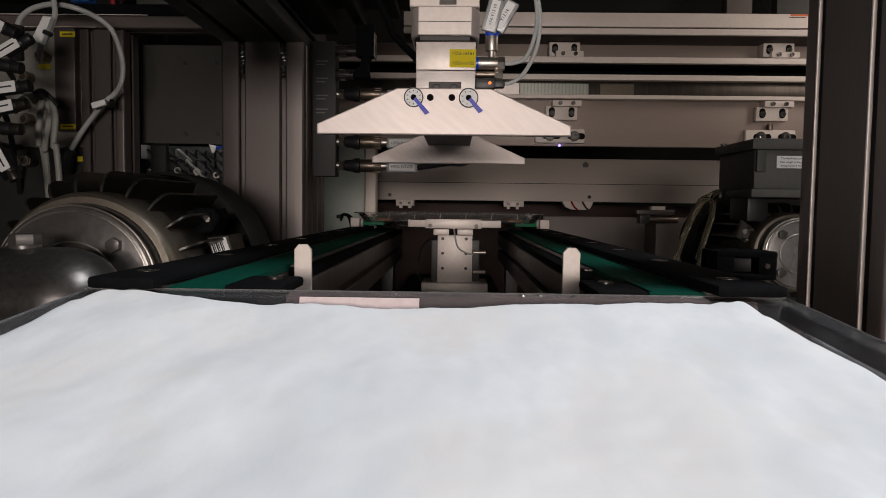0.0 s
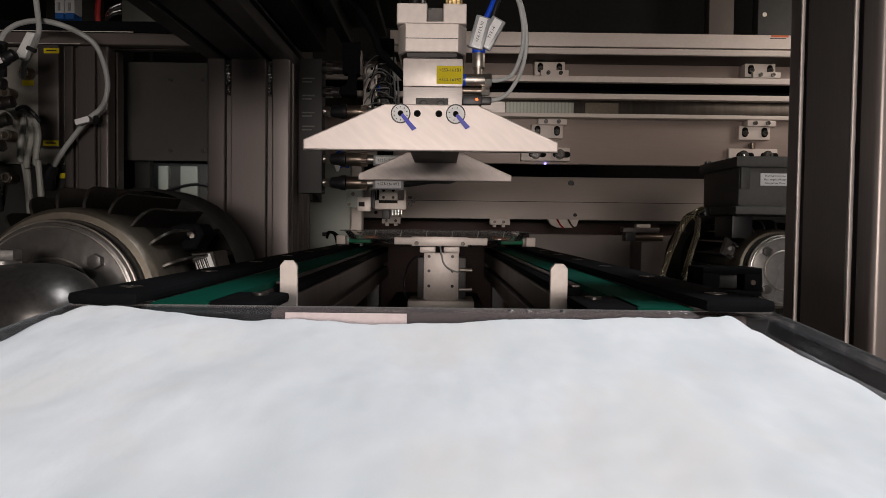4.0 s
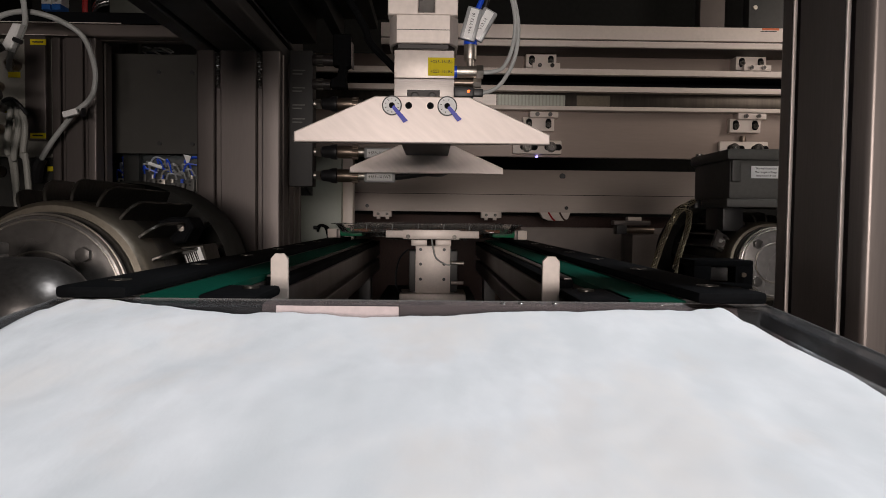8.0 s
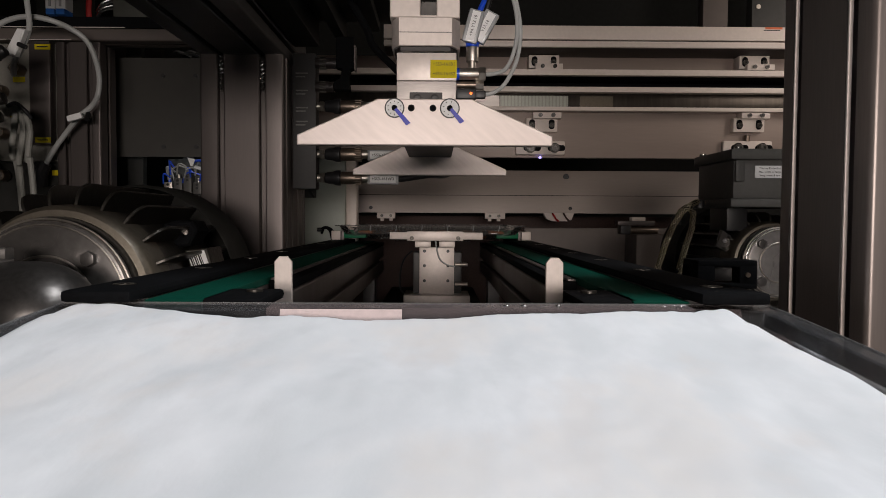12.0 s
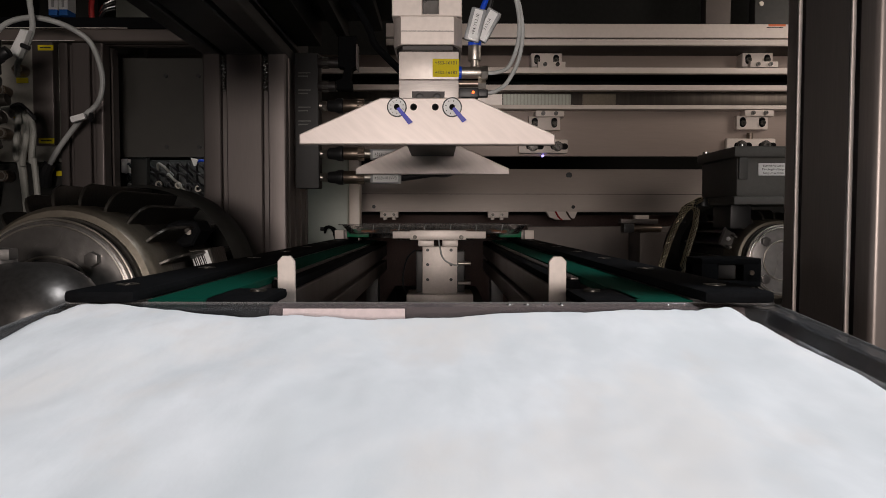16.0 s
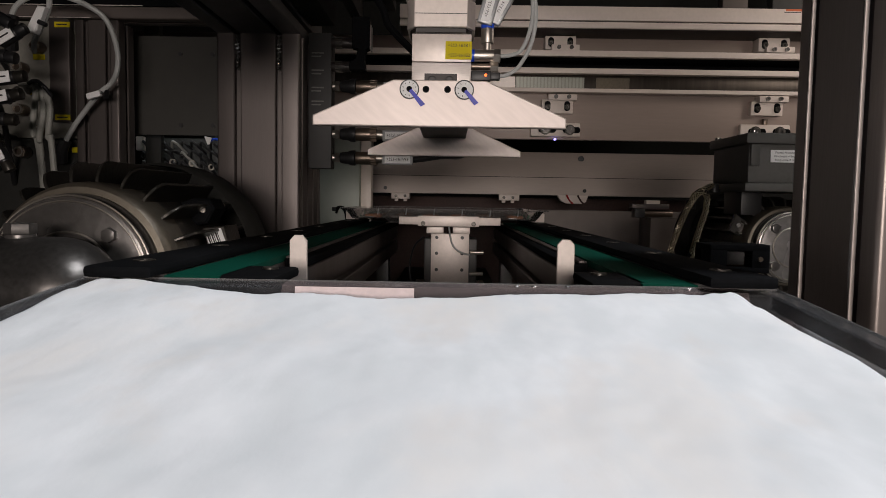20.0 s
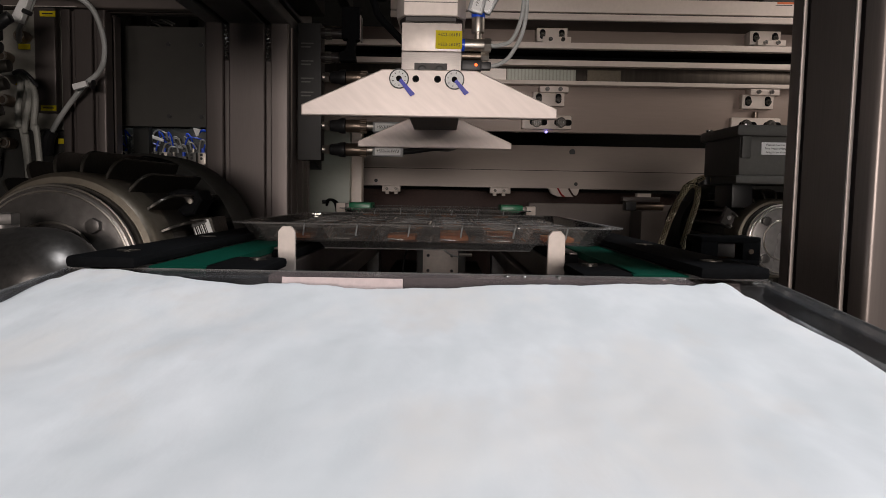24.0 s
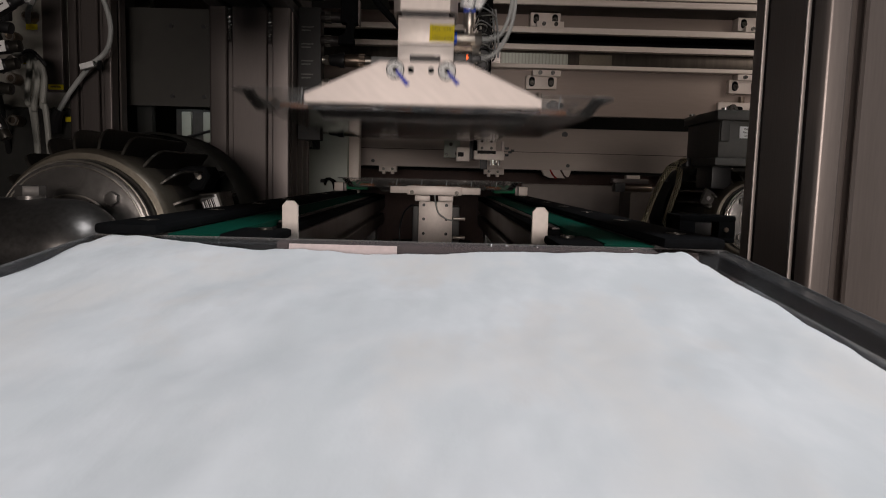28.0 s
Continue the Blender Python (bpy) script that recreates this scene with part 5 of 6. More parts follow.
bm = mesh(); box(bm, -0.75, -0.617, 1.1925, 1.1945, 0.6468, 0.6478); part("top_edge", bm, ALU, t, "thin bright edge")
bm = mesh(); box(bm, -0.69, -0.655, 1.195, 1.215, 0.472, 0.646, 0.002); mod = part("module", bm, PROFILE, t)
for x, z in ((-0.679, 0.631), (-0.681, 0.475)):
    bm = mesh(); box(bm, x, x + 0.026, 1.1938, 1.1948, z, z + 0.009); lab = part("label", bm, YELLOW, mod, "yellow label")
    bm = mesh(); box(bm, x + 0.004, x + 0.022, 1.1931, 1.1937, z + 0.0035, z + 0.0055); part("print_bar", bm, INK, lab)
for x, z in ((-0.728, 0.580), (-0.664, 0.421), (-0.735, 0.52)):
    bm = mesh(); box(bm, x, x + 0.02, 1.2135, 1.2148, z, z + 0.009); part("label", bm, YELLOW, t, "yellow label")
for k in range(6):
    x, z = -0.715 - 0.03 * (k % 2), 0.60 - 0.036 * k
    bm = mesh(); cyl(bm, x, 1.205, z, 0.010, 0.022, "y", n=20, bevel=0.001); part("socket", bm, BRONZE_NUT, t, "round bronze socket")
    bm = mesh(); ring(bm, x, 1.193, z, 0.0085, 0.006, 0.004, "y", 20); part("socket_rim", bm, NICKEL, t)


def cord(name, pts, r, mat, label, cat="cable"):
    t = thing(name, *pts[-1], label, cat)
    bm = mesh(); pipe(bm, pts, r); part("cord", bm, mat, t)
    return t


c = cord("grey_hose", [(-0.693, 1.1, 0.622), (-0.686, 1.1, 0.639), (-0.666, 1.1, 0.653), (-0.634, 1.1, 0.659), (-0.599, 1.1, 0.653), (-0.578, 1.12, 0.645), (-0.56, 1.13, 0.63), (-0.552, 1.14, 0.606), (-0.55, 1.15, 0.576), (-0.553, 1.15, 0.548), (-0.568, 1.16, 0.532), (-0.587, 1.16, 0.516), (-0.611, 1.17, 0.495), (-0.641, 1.18, 0.463), (-0.663, 1.19, 0.436)], 0.0042, CABLE, "pale grey hose looping in front of the columns", "hose")
bm = mesh(); box(bm, -0.012, 0.012, -0.004, 0.004, -0.005, 0.005, 0.002); bm.transform(Matrix.Translation((-0.588, 1.145, 0.511)) @ Matrix.Rotation(radians(-16), 4, "Y")); part("clip", bm, PAPER, c, "white hose clip")
bm = mesh(); pipe(bm, [(-0.573, 1.158, 0.519), (-0.571, 1.15, 0.508)], 0.004); part("clip_screw", bm, BLACK, c)
bm = mesh(); pipe(bm, [(-0.692, 1.1, 0.625), (-0.694, 1.1, 0.60), (-0.70, 1.11, 0.575)], 0.010); part("elbow", bm, BLACK, c, "black angled plug")
bm = mesh(); pipe(bm, [(-0.66, 1.188, 0.44), (-0.668, 1.19, 0.425), (-0.675, 1.20, 0.405)], 0.010); part("elbow", bm, BLACK, c, "black angled plug")
c = cord("grey_hose", [(-0.63, 1.08, 0.72), (-0.622, 1.08, 0.656), (-0.622, 1.08, 0.634), (-0.632, 1.08, 0.609), (-0.651, 1.09, 0.587), (-0.67, 1.12, 0.575)], 0.0042, CABLE, "pale grey hose with a white sleeve", "hose")
bm = mesh(); slab(bm, [(-0.618, 0.630), (-0.630, 0.632), (-0.650, 0.594), (-0.634, 0.590)], "y", 1.062, 1.076, 0.002); part("sleeve", bm, PAPER, c, "white marker sleeve")
bm = mesh(); pipe(bm, [(-0.627, 1.06, 0.607), (-0.615, 1.06, 0.602)], 0.0035); part("tie", bm, BLACK, c, "black cable tie")
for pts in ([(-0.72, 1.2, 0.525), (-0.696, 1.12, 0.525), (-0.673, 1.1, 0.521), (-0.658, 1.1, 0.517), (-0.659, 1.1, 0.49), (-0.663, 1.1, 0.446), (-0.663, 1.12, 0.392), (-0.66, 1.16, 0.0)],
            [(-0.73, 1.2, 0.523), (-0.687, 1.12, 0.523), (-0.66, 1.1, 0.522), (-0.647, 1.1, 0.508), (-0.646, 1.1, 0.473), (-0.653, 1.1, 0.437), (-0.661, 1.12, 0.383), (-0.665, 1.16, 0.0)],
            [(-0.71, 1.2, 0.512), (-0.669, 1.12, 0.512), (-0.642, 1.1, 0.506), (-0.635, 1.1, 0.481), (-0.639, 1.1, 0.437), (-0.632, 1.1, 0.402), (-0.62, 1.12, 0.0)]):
    cord("grey_cable", pts, 0.0048, CABLE_DIM, "grey cable hanging from the terminal")
t = thing("cable_tie", -0.645, 1.1, 0.5, "black cable tie round the grey cables", "cable tie")
bm = mesh(); pipe(bm, [(-0.664, 1.092, 0.520), (-0.65, 1.09, 0.524), (-0.638, 1.092, 0.514), (-0.632, 1.1, 0.502)], 0.003); part("band", bm, BLACK, t)
for x, y, z, lean, slv in ((-0.655, 1.0, 0.60, 25, 1), (-0.640, 1.01, 0.572, -30, 1), (-0.652, 1.0, 0.545, 10, 0), (-0.640, 1.0, 0.512, -8, 1), (-0.645, 1.0, 0.485, -12, 1), (-0.655, 1.0, 0.455, 4, 0), (-0.650, 1.0, 0.405, 62, 1), (-0.675, 1.0, 0.43, 30, 0)):
    t = thing("plug", x, y, z - 0.01, "black plug with a pale sleeve in the shade", "plug", "plugs at the cabinet")
    m = Matrix.Translation((x, y, z)) @ Matrix.Rotation(radians(lean), 4, "Y")
    bm = mesh(); cyl(bm, 0, 0, 0, 0.0095, 0.03, "x", n=20, bevel=0.002); bm.transform(m); part("grip", bm, BLACK, t)
    bm = mesh(); cyl(bm, 0.021, 0, 0, 0.0085, 0.014, "x", n=14, bevel=0.001); bm.transform(m); part("nut", bm, BLACK if z > 0.53 else CAST, t)
    bm = mesh(); pipe(bm, [m @ Vector((-0.014, 0, 0)), m @ Vector((-0.05, 0, 0.0)), m @ Vector((-0.10, 0.10, -0.02)), (x - 0.12, 1.22, z - 0.04)], 0.0045); part("cable", bm, BLACK, t)
    if slv:
        bm = mesh(); box(bm, -0.022, 0.012, -0.0118, -0.0098, -0.008, 0.008, 0.0009); bm.transform(m); sl = part("sleeve", bm, PAPER, t, "white marker sleeve")
        bm = mesh(); box(bm, -0.017, 0.007, -0.0124, -0.0119, -0.0005, 0.0015); bm.transform(m); part("print_bar", bm, INK, sl)
t = thing("rail_cover", -0.69, 1.2, 0.668, "black cover strip with a pale edge on the rail", "cover")
bm = mesh(); box(bm, -1.0, -0.40, 1.2, 1.24, 0.6695, 0.688, 0.001); part("cover", bm, RAIL_BLACK, t)
bm = mesh(); box(bm, -1.0, -0.53, 1.1985, 1.1998, 0.6692, 0.6705); part("edge", bm, ALU, t, "thin bright edge")
t = thing("terminal_plate", -0.59, 1.35, 0.0, "grey-green mounting plate on a post above the rail", "plate")
bm = mesh(); box(bm, -0.618, -0.552, 1.35, 1.36, 0.731, 0.90, 0.001); part("plate", bm, PLATE_DULL, t)
bm = mesh(); box(bm, -0.600, -0.570, 1.362, 1.38, 0.0, 0.90, 0.001); part("post", bm, DARKER, t)
bm = mesh(); pipe(bm, [(-0.660, 1.35, 0.70), (-0.662, 1.345, 0.745), (-0.658, 1.35, 0.80)], 0.005); part("red_tube", bm, RED, t, "red tube")
for k in range(4):
    bm = mesh(); pipe(bm, [(-0.650, 1.352, 0.728 + 0.004 * k), (-0.636, 1.346, 0.740 + 0.005 * k), (-0.619, 1.35, 0.746 + 0.006 * k)], 0.0024, 8); part("tube", bm, STEEL if k % 2 else BLACK, t)
t = thing("terminal_block", -0.72, 1.42, 0.73, "white terminal block with two blue ends", "terminal")
for x in (-0.774, -0.7535):
    bm = mesh(); box(bm, x, x + 0.0190, 1.40, 1.43, 0.7600, 0.802, 0.0015); terminal = part("body", bm, PAPER, t)
    bm = mesh(); box(bm, x + 0.0012, x + 0.0178, 1.3985, 1.4302, 0.7485, 0.7598, 0.001); part("blue_end", bm, LIGHT_BLUE, terminal, "blue plastic end")
    bm = mesh(); box(bm, x + 0.007, x + 0.0115, 1.3975, 1.3998, 0.764, 0.780, 0.0008); part("lever", bm, CABLE, terminal)
bm = mesh(); box(bm, -0.81, -0.70, 1.432, 1.45, 0.0, 0.80, 0.001); part("carrier", bm, DARKER, t)

# ---- carriage seen through the opening at the left ----
bm = mesh(); box(bm, -1.1, -0.355, 1.40, 1.43, 0.0, 0.392, 0.002)
structure("rail_rear", bm, DARKER, "dark rail under the rear carriage")
carr = thing("rear_carriage", -0.73, 1.41, 0.392, "rear carriage with blue and white hoses over valves", "carriage", "rear carriages")
bm = mesh(); box(bm, -0.83, -0.64, 1.415, 1.42, 0.392, 0.468, 0.001); part("back_plate", bm, DARK, carr)
carr_dark = thing("rear_carriage", -0.54, 1.44, 0.392, "rear carriage with black tubes and steel rings", "carriage", "rear carriages")
bm = mesh(); box(bm, -0.64, -0.44, 1.445, 1.45, 0.392, 0.468, 0.001); part("back_plate", bm, DARK, carr_dark)
carr_pale = thing("rear_carriage", -0.96, 1.43, 0.392, "rear carriage with pale grey-green plates", "carriage", "rear carriages")
bm = mesh(); box(bm, -1.05, -0.87, 1.437, 1.441, 0.392, 0.468, 0.001); part("back_plate", bm, DARK, carr_pale)
rg = random.Random(8)
for x, w in ((-1.035, 0.02), (-0.99, 0.035), (-0.935, 0.026)):
    bm = mesh(); box(bm, x, x + w, 1.425, 1.437, 0.400, 0.462, 0.002); part("pale_plate", bm, SAGE, carr_pale)
bm = mesh(); pipe(bm, [(-1.02, 1.42, 0.41), (-0.95, 1.415, 0.425), (-0.89, 1.42, 0.405)], 0.003); part("tube", bm, BLACK, carr_pale)
for k in range(10):
    x = -0.830 + 0.0192 * k
    h = rg.choice((0.412, 0.420, 0.428, 0.436))
    bm = mesh(); box(bm, x, x + 0.016, 1.392, 1.415, 0.396, h, 0.0012); valve = part("valve", bm, GREY_BOX if k % 4 else NICKEL, carr, "grey metal valve block")
    for dz in (0.005, 0.012):
        bm = mesh(); cyl(bm, x + 0.008, 1.3915, h - dz, 0.0026, 0.003, "y", n=12); part("valve_screw", bm, BLACK, valve)
    bm = mesh(); cyl(bm, x + 0.008, 1.401, h + 0.004, 0.0030, 0.009, "z", n=12); part("push_fitting", bm, NICKEL if k % 2 else HOSE_BLUE, valve)
for k in range(30):
    x = -0.832 + 0.0061 * k + rg.uniform(-0.003, 0.003)
    z = 0.424 + 0.022 * rg.random()
    lean, rise, y = rg.uniform(-0.02, 0.035), rg.uniform(0.004, 0.022), 1.384 + 0.012 * rg.random()
    bm = mesh(); pipe(bm, [(x, y + 0.006, z - 0.008), (x + lean * 0.3, y, z + rise * 0.7), (x + lean * 0.8, y - 0.002, z + rise), (x + lean * 1.3 + 0.006, y + 0.004, z + rise * 0.4)], 0.0016, 8)
    if k % 3 == 0:
        part("blue_hose", bm, HOSE_BLUE, carr, "thin blue air hose")
    else:
        part("clear_hose", bm, TAG if k % 3 == 1 else CABLE_DIM, carr, "thin clear air hose")
for x, z in ((-0.765, 0.450),):
    bm = mesh(); box(bm, x, x + 0.028, 1.379, 1.382, z - 0.003, z + 0.003, 0.001); bm.transform(Matrix.Translation((x, 1.38, z)) @ Matrix.Rotation(radians(18), 4, "Y") @ Matrix.Translation((-x, -1.38, -z))); part("marker_sleeve", bm, PAPER, carr, "white marker sleeve")
bm = mesh(); box(bm, -0.665, -0.44, 1.442, 1.446, 0.655, 0.684, 0.001); part("upper_strip", bm, PROFILE, carr_dark)
bm = mesh(); box(bm, -0.5, -0.48, 1.446, 1.45, 0.46, 0.684, 0.001); part("upright", bm, DARK, carr_dark)
bm = mesh(); box(bm, -1.0, -0.835, 1.412, 1.416, 0.655, 0.684, 0.001); part("upper_strip", bm, PROFILE, carr)
for x in (-0.70, -0.80):
    bm = mesh(); box(bm, x, x + 0.02, 1.416, 1.42, 0.46, 0.684, 0.001); part("upright", bm, DARK, carr)
bm = mesh(); box(bm, -0.80, -0.66, 1.416, 1.42, 0.66, 0.69, 0.001); part("upper_plate", bm, DARK, carr)
for k in range(8):
    x = -0.815 + 0.0085 * k
    bm = mesh(); pipe(bm, [(x, 1.41, 0.680), (x + 0.014 + rg.uniform(-0.006, 0.012), 1.405, 0.676 + rg.uniform(-0.004, 0.004)), (x + 0.03 + rg.uniform(-0.004, 0.02), 1.41, 0.667 + rg.uniform(-0.004, 0.006))], 0.0018, 8); part("clear_tube", bm, TAG if k % 3 else PAPER, carr)
bm = mesh(); box(bm, -0.632, -0.617, 1.39, 1.415, 0.438, 0.466, 0.002); part("pale_clip", bm, WHITE, carr_dark)
for k in range(9):
    x = -0.625 + 0.0195 * k
    for j in range(3):
        zz = 0.402 + 0.02 * j
        bm = mesh(); pipe(bm, [(x, 1.41, zz), (x + 0.008, 1.39, zz + 0.014), (x + 0.018, 1.392, zz + 0.014 * rg.random()), (x + 0.03, 1.41, zz - 0.008)], 0.0026); part("tube", bm, BLACK if (j + k) % 5 else CABLE_DIM, carr_dark)
    bm = mesh(); ring(bm, x + 0.008, 1.392, 0.405 + 0.045 * rg.random(), 0.0065, 0.004, 0.005, "y", 16); part("fitting_ring", bm, NICKEL if k % 2 else BLACK, carr_dark)

# assumed fixture for the key light, out of view
t = thing("work_lamp", 0.9, 0.05, 2.02, "unseen grey work lamp assumed before the machine's open front", "lamp")
bm = mesh(); box(bm, -0.17, 0.17, -0.14, 0.14, 0.015, 0.05, 0.006); bm.transform(look(LAMP, (0.05, 0.30, 0.3))); part("housing", bm, DARK, t)
bm = mesh(); cyl(bm, 0.915, 0.045, 2.31, 0.012, 0.58, "z", n=14); part("stem", bm, DARK, t)
# added housing and glowing strip for the unseen carriage lamp
t = thing("strip_lamp", -0.56, 1.36, 0.60, "unseen slim white fill lamp added behind the sheet panel", "lamp")
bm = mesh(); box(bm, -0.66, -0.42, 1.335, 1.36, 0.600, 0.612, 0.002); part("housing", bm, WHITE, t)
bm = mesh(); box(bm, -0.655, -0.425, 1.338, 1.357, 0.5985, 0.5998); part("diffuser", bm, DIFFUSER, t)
# ---- pick head that comes in at the rear ----
head = thing("pick_head", -0.2, 1.33, 0.36, "pale pick head with clear tubes and steel fittings", "pick head")
HX, HY = -0.10, 1.30
bm = mesh(); box(bm, -0.118, -0.083, HY, HY + 0.02, 0.394, 0.420, 0.0012); block = part("block", bm, ALU, head, "pale milled block")
for x in (-0.1095, -0.0915):
    bm = mesh(); cyl(bm, x, HY - 0.0004, 0.4115, 0.0026, 0.001, "y", n=14); box(bm, x - 0.0013, x + 0.0013, HY - 0.0009, HY + 0.0001, 0.4115, 0.420); part("keyhole", bm, RAIL_BLACK, block)
    bm = mesh(); socket_screw(bm, x, HY, 0.3985, 0.0026); part("screw", bm, CAST, block)
bm = mesh(); box(bm, -0.125, -0.067, HY - 0.004, HY + 0.03, 0.376, 0.3935, 0.0012); plate = part("carrier_plate", bm, ALU, head, "pale carrier plate")
bm = mesh(); box(bm, -0.118, -0.083, HY - 0.0048, HY - 0.0042, 0.3875, 0.3932); part("recess", bm, DARKER, plate)
bm = mesh(); box(bm, -0.0712, -0.0672, HY - 0.002, HY + 0.02, 0.394, 0.412, 0.0006); part("side_wing", bm, ALU, head)
bm = mesh(); box(bm, -0.158, -0.133, HY - 0.002, HY + 0.02, 0.372, 0.399, 0.0012); side = part("side_block", bm, ALU, head)
bm = mesh(); box(bm, -0.1555, -0.1445, HY - 0.0028, HY - 0.0022, 0.381, 0.3895); part("notch", bm, DARKER, side)
bm = mesh(); box(bm, -0.133, -0.1255, HY + 0.004, HY + 0.02, 0.378, 0.412, 0.001); part("spacer", bm, BLACK, head)
bm = mesh(); box(bm, -0.182, -0.151, HY + 0.022, HY + 0.028, 0.379, 0.415, 0.001); wing = part("back_wing", bm, SAGE, head, "grey-green wing plate")
for x, z in ((-0.169, 0.405), (-0.157, 0.387), (-0.177, 0.385)):
    bm = mesh(); cyl(bm, x, HY + 0.0212, z, 0.0036, 0.002, "y", n=14); part("screw", bm, CAST, wing)
for x, z in ((-0.064, 0.397), (-0.058, 0.390), (-0.064, 0.384), (-0.053, 0.393)):
    bm = mesh(); box(bm, x, x + 0.0065, HY + 0.006, HY + 0.016, z, z + 0.0045, 0.0008); part("sensor", bm, BLACK, head)
for k in range(4):
    bm = mesh(); cyl(bm, -0.0925 + 0.0055 * k, HY + 0.004, 0.3712, 0.0017, 0.010, "z", n=12); part("nozzle", bm, STEEL, head)
bm = mesh(); box(bm, -0.112, -0.098, HY + 0.004, HY + 0.016, 0.358, 0.376, 0.001); part("stem", bm, BLACK, head)
bm = mesh(); box(bm, -0.125, -0.095, HY + 0.03, HY + 0.045, 0.378, 0.70, 0.002); part("mast", bm, RAIL_BLACK, head, "black mast")
bm = mesh(); slab(bm, [(-0.150, 0.540), (-0.132, 0.540), (-0.130, 0.585), (-0.126, 0.600), (-0.126, 0.645), (-0.146, 0.645), (-0.150, 0.62)], "y", HY + 0.006, HY + 0.012, 0.0008); man = part("manifold", bm, ALU_BRUSH, head, "pale drilled manifold plate")
for x, z, rr in ((-0.141, 0.556, 0.0034), (-0.140, 0.598, 0.0042), (-0.137, 0.622, 0.0030), (-0.134, 0.637, 0.0025)):
    bm = mesh(); cyl(bm, x, HY + 0.0055, z, rr, 0.0016, "y", n=14); part("hole", bm, RAIL_BLACK, man)
bm = mesh(); box(bm, -0.124, -0.100, HY + 0.012, HY + 0.028, 0.545, 0.655, 0.002); part("valve_bank", bm, BLACK, head, "black valve bank")
rk = random.Random(21)
for k in range(15):
    z = 0.562 + 0.0066 * k + rk.uniform(-0.004, 0.004)
    x0 = -0.094 - 0.022 * rk.random()
    x1 = -0.148 + 0.020 * rk.random()
    up, out = rk.uniform(-0.006, 0.018), rk.uniform(0.0, 0.014)
    bm = mesh(); pipe(bm, [(x0, HY + 0.012, z - 0.016 * rk.random()), (x0 + 0.004, HY - out * 0.4, z), ((x0 + x1) / 2, HY - out, z + up), (x1, HY - out * 0.6, z - 0.008 * rk.random()), (x1 - 0.006, HY + 0.004, z - 0.012 - 0.016 * rk.random())], 0.0012, 7); part("clear_tube", bm, (TAG, CABLE_DIM, BLACK)[k % 3], head, "thin clear tube")
for k in range(7):
    bm = mesh(); cyl(bm, -0.126 + 0.006 * (k % 2), HY, 0.562 + 0.0125 * k, 0.0026, 0.010, "z", n=12); part("fitting", bm, NICKEL if k != 3 else HOSE_BLUE, head)
for x in (-0.098, -0.090, -0.084):
    bm = mesh(); pipe(bm, [(x, HY + 0.01, 0.57), (x - 0.001, HY + 0.006, 0.605), (x - 0.008, HY + 0.012, 0.66)], 0.0020, 8); part("supply_tube", bm, TAG if x > -0.095 else BLACK, head)
bm = mesh(); pipe(bm, [(-0.198, HY + 0.02, 0.452), (-0.188, HY + 0.01, 0.456), (-0.176, HY + 0.012, 0.455)], 0.0022); part("blue_hose", bm, HOSE_BLUE, head, "thin blue air hose")
bm = mesh(); pipe(bm, [(-0.20, HY + 0.02, 0.482), (-0.186, HY + 0.01, 0.487), (-0.165, HY + 0.012, 0.494)], 0.0020); part("blue_hose", bm, HOSE_BLUE, head, "thin blue air hose")
bm = mesh(); slab(bm, [(-0.204, 0.461), (-0.190, 0.458), (-0.194, 0.446), (-0.198, 0.445)], "y", HY + 0.004, HY + 0.007, 0.0006); part("sleeve", bm, PAPER, head, "white marker sleeve")

# ---- tray with the cloth in the foreground ----
def cloth_z(y):
    return 0.2920 - 0.0825 * (0.40 - y)


t = thing("front_tray", CX, 0.25, 0.22, "dark clear tray under the white cloth", "tray")
bm = mesh()
def tl(half, y0, y1, dz):
    return [bm.verts.new((CX + sx * half, yy, cloth_z(yy) + dz)) for sx, yy in ((-1, y0), (1, y0), (1, y1), (-1, y1))]
rows = [tl(0.195, 0.05, 0.402, -0.022), tl(0.205, 0.04, 0.412, 0.001), tl(0.215, 0.03, 0.424, 0.001), tl(0.215, 0.03, 0.424, 0.0025), tl(0.205, 0.04, 0.410, 0.0025), tl(0.197, 0.05, 0.400, -0.020)]
for a, b in zip(rows, rows[1:]):
    for k in range(4):
        bm.faces.new((a[k], a[(k + 1) % 4], b[(k + 1) % 4], b[k]))
bm.faces.new(rows[0]); bm.faces.new(list(reversed(rows[-1])))
part("shell", bm, SMOKED, t, smooth=False)
# clear wall given a pinkish haze in place of the cloth's reflection
bm = mesh(); slab(bm, [(0.4012, 0.2760), (0.4110, 0.2945), (0.4240, 0.2955), (0.4240, 0.2970), (0.4100, 0.2962), (0.3998, 0.2760)], "x", -0.1, 0.178); part("far_wall", bm, WALL_SHEEN, t, "far wall of the tray, its reflection put into pinkish haze", smooth=False)
# pale strip stands for the pinkish reflection in the glossy wall
bm = mesh(); box(bm, -0.0905, -0.0205, 0.4015, 0.4022, 0.2885, 0.2955)
bm.transform(Matrix.Translation((0, 0.4045, 0.2925)) @ Matrix.Rotation(radians(-20), 4, "X") @ Matrix.Translation((0, -0.4045, -0.2925)))
part("label_strip", bm, PINK_SHEEN, t, "pale pink strip that paints the far wall's reflection")
bm = mesh(); box(bm, -0.25, 0.23, -0.25, 0.42, 0.0, 0.232, 0.004)
structure("front_table", bm, PANEL, "grey support table before the conveyor")

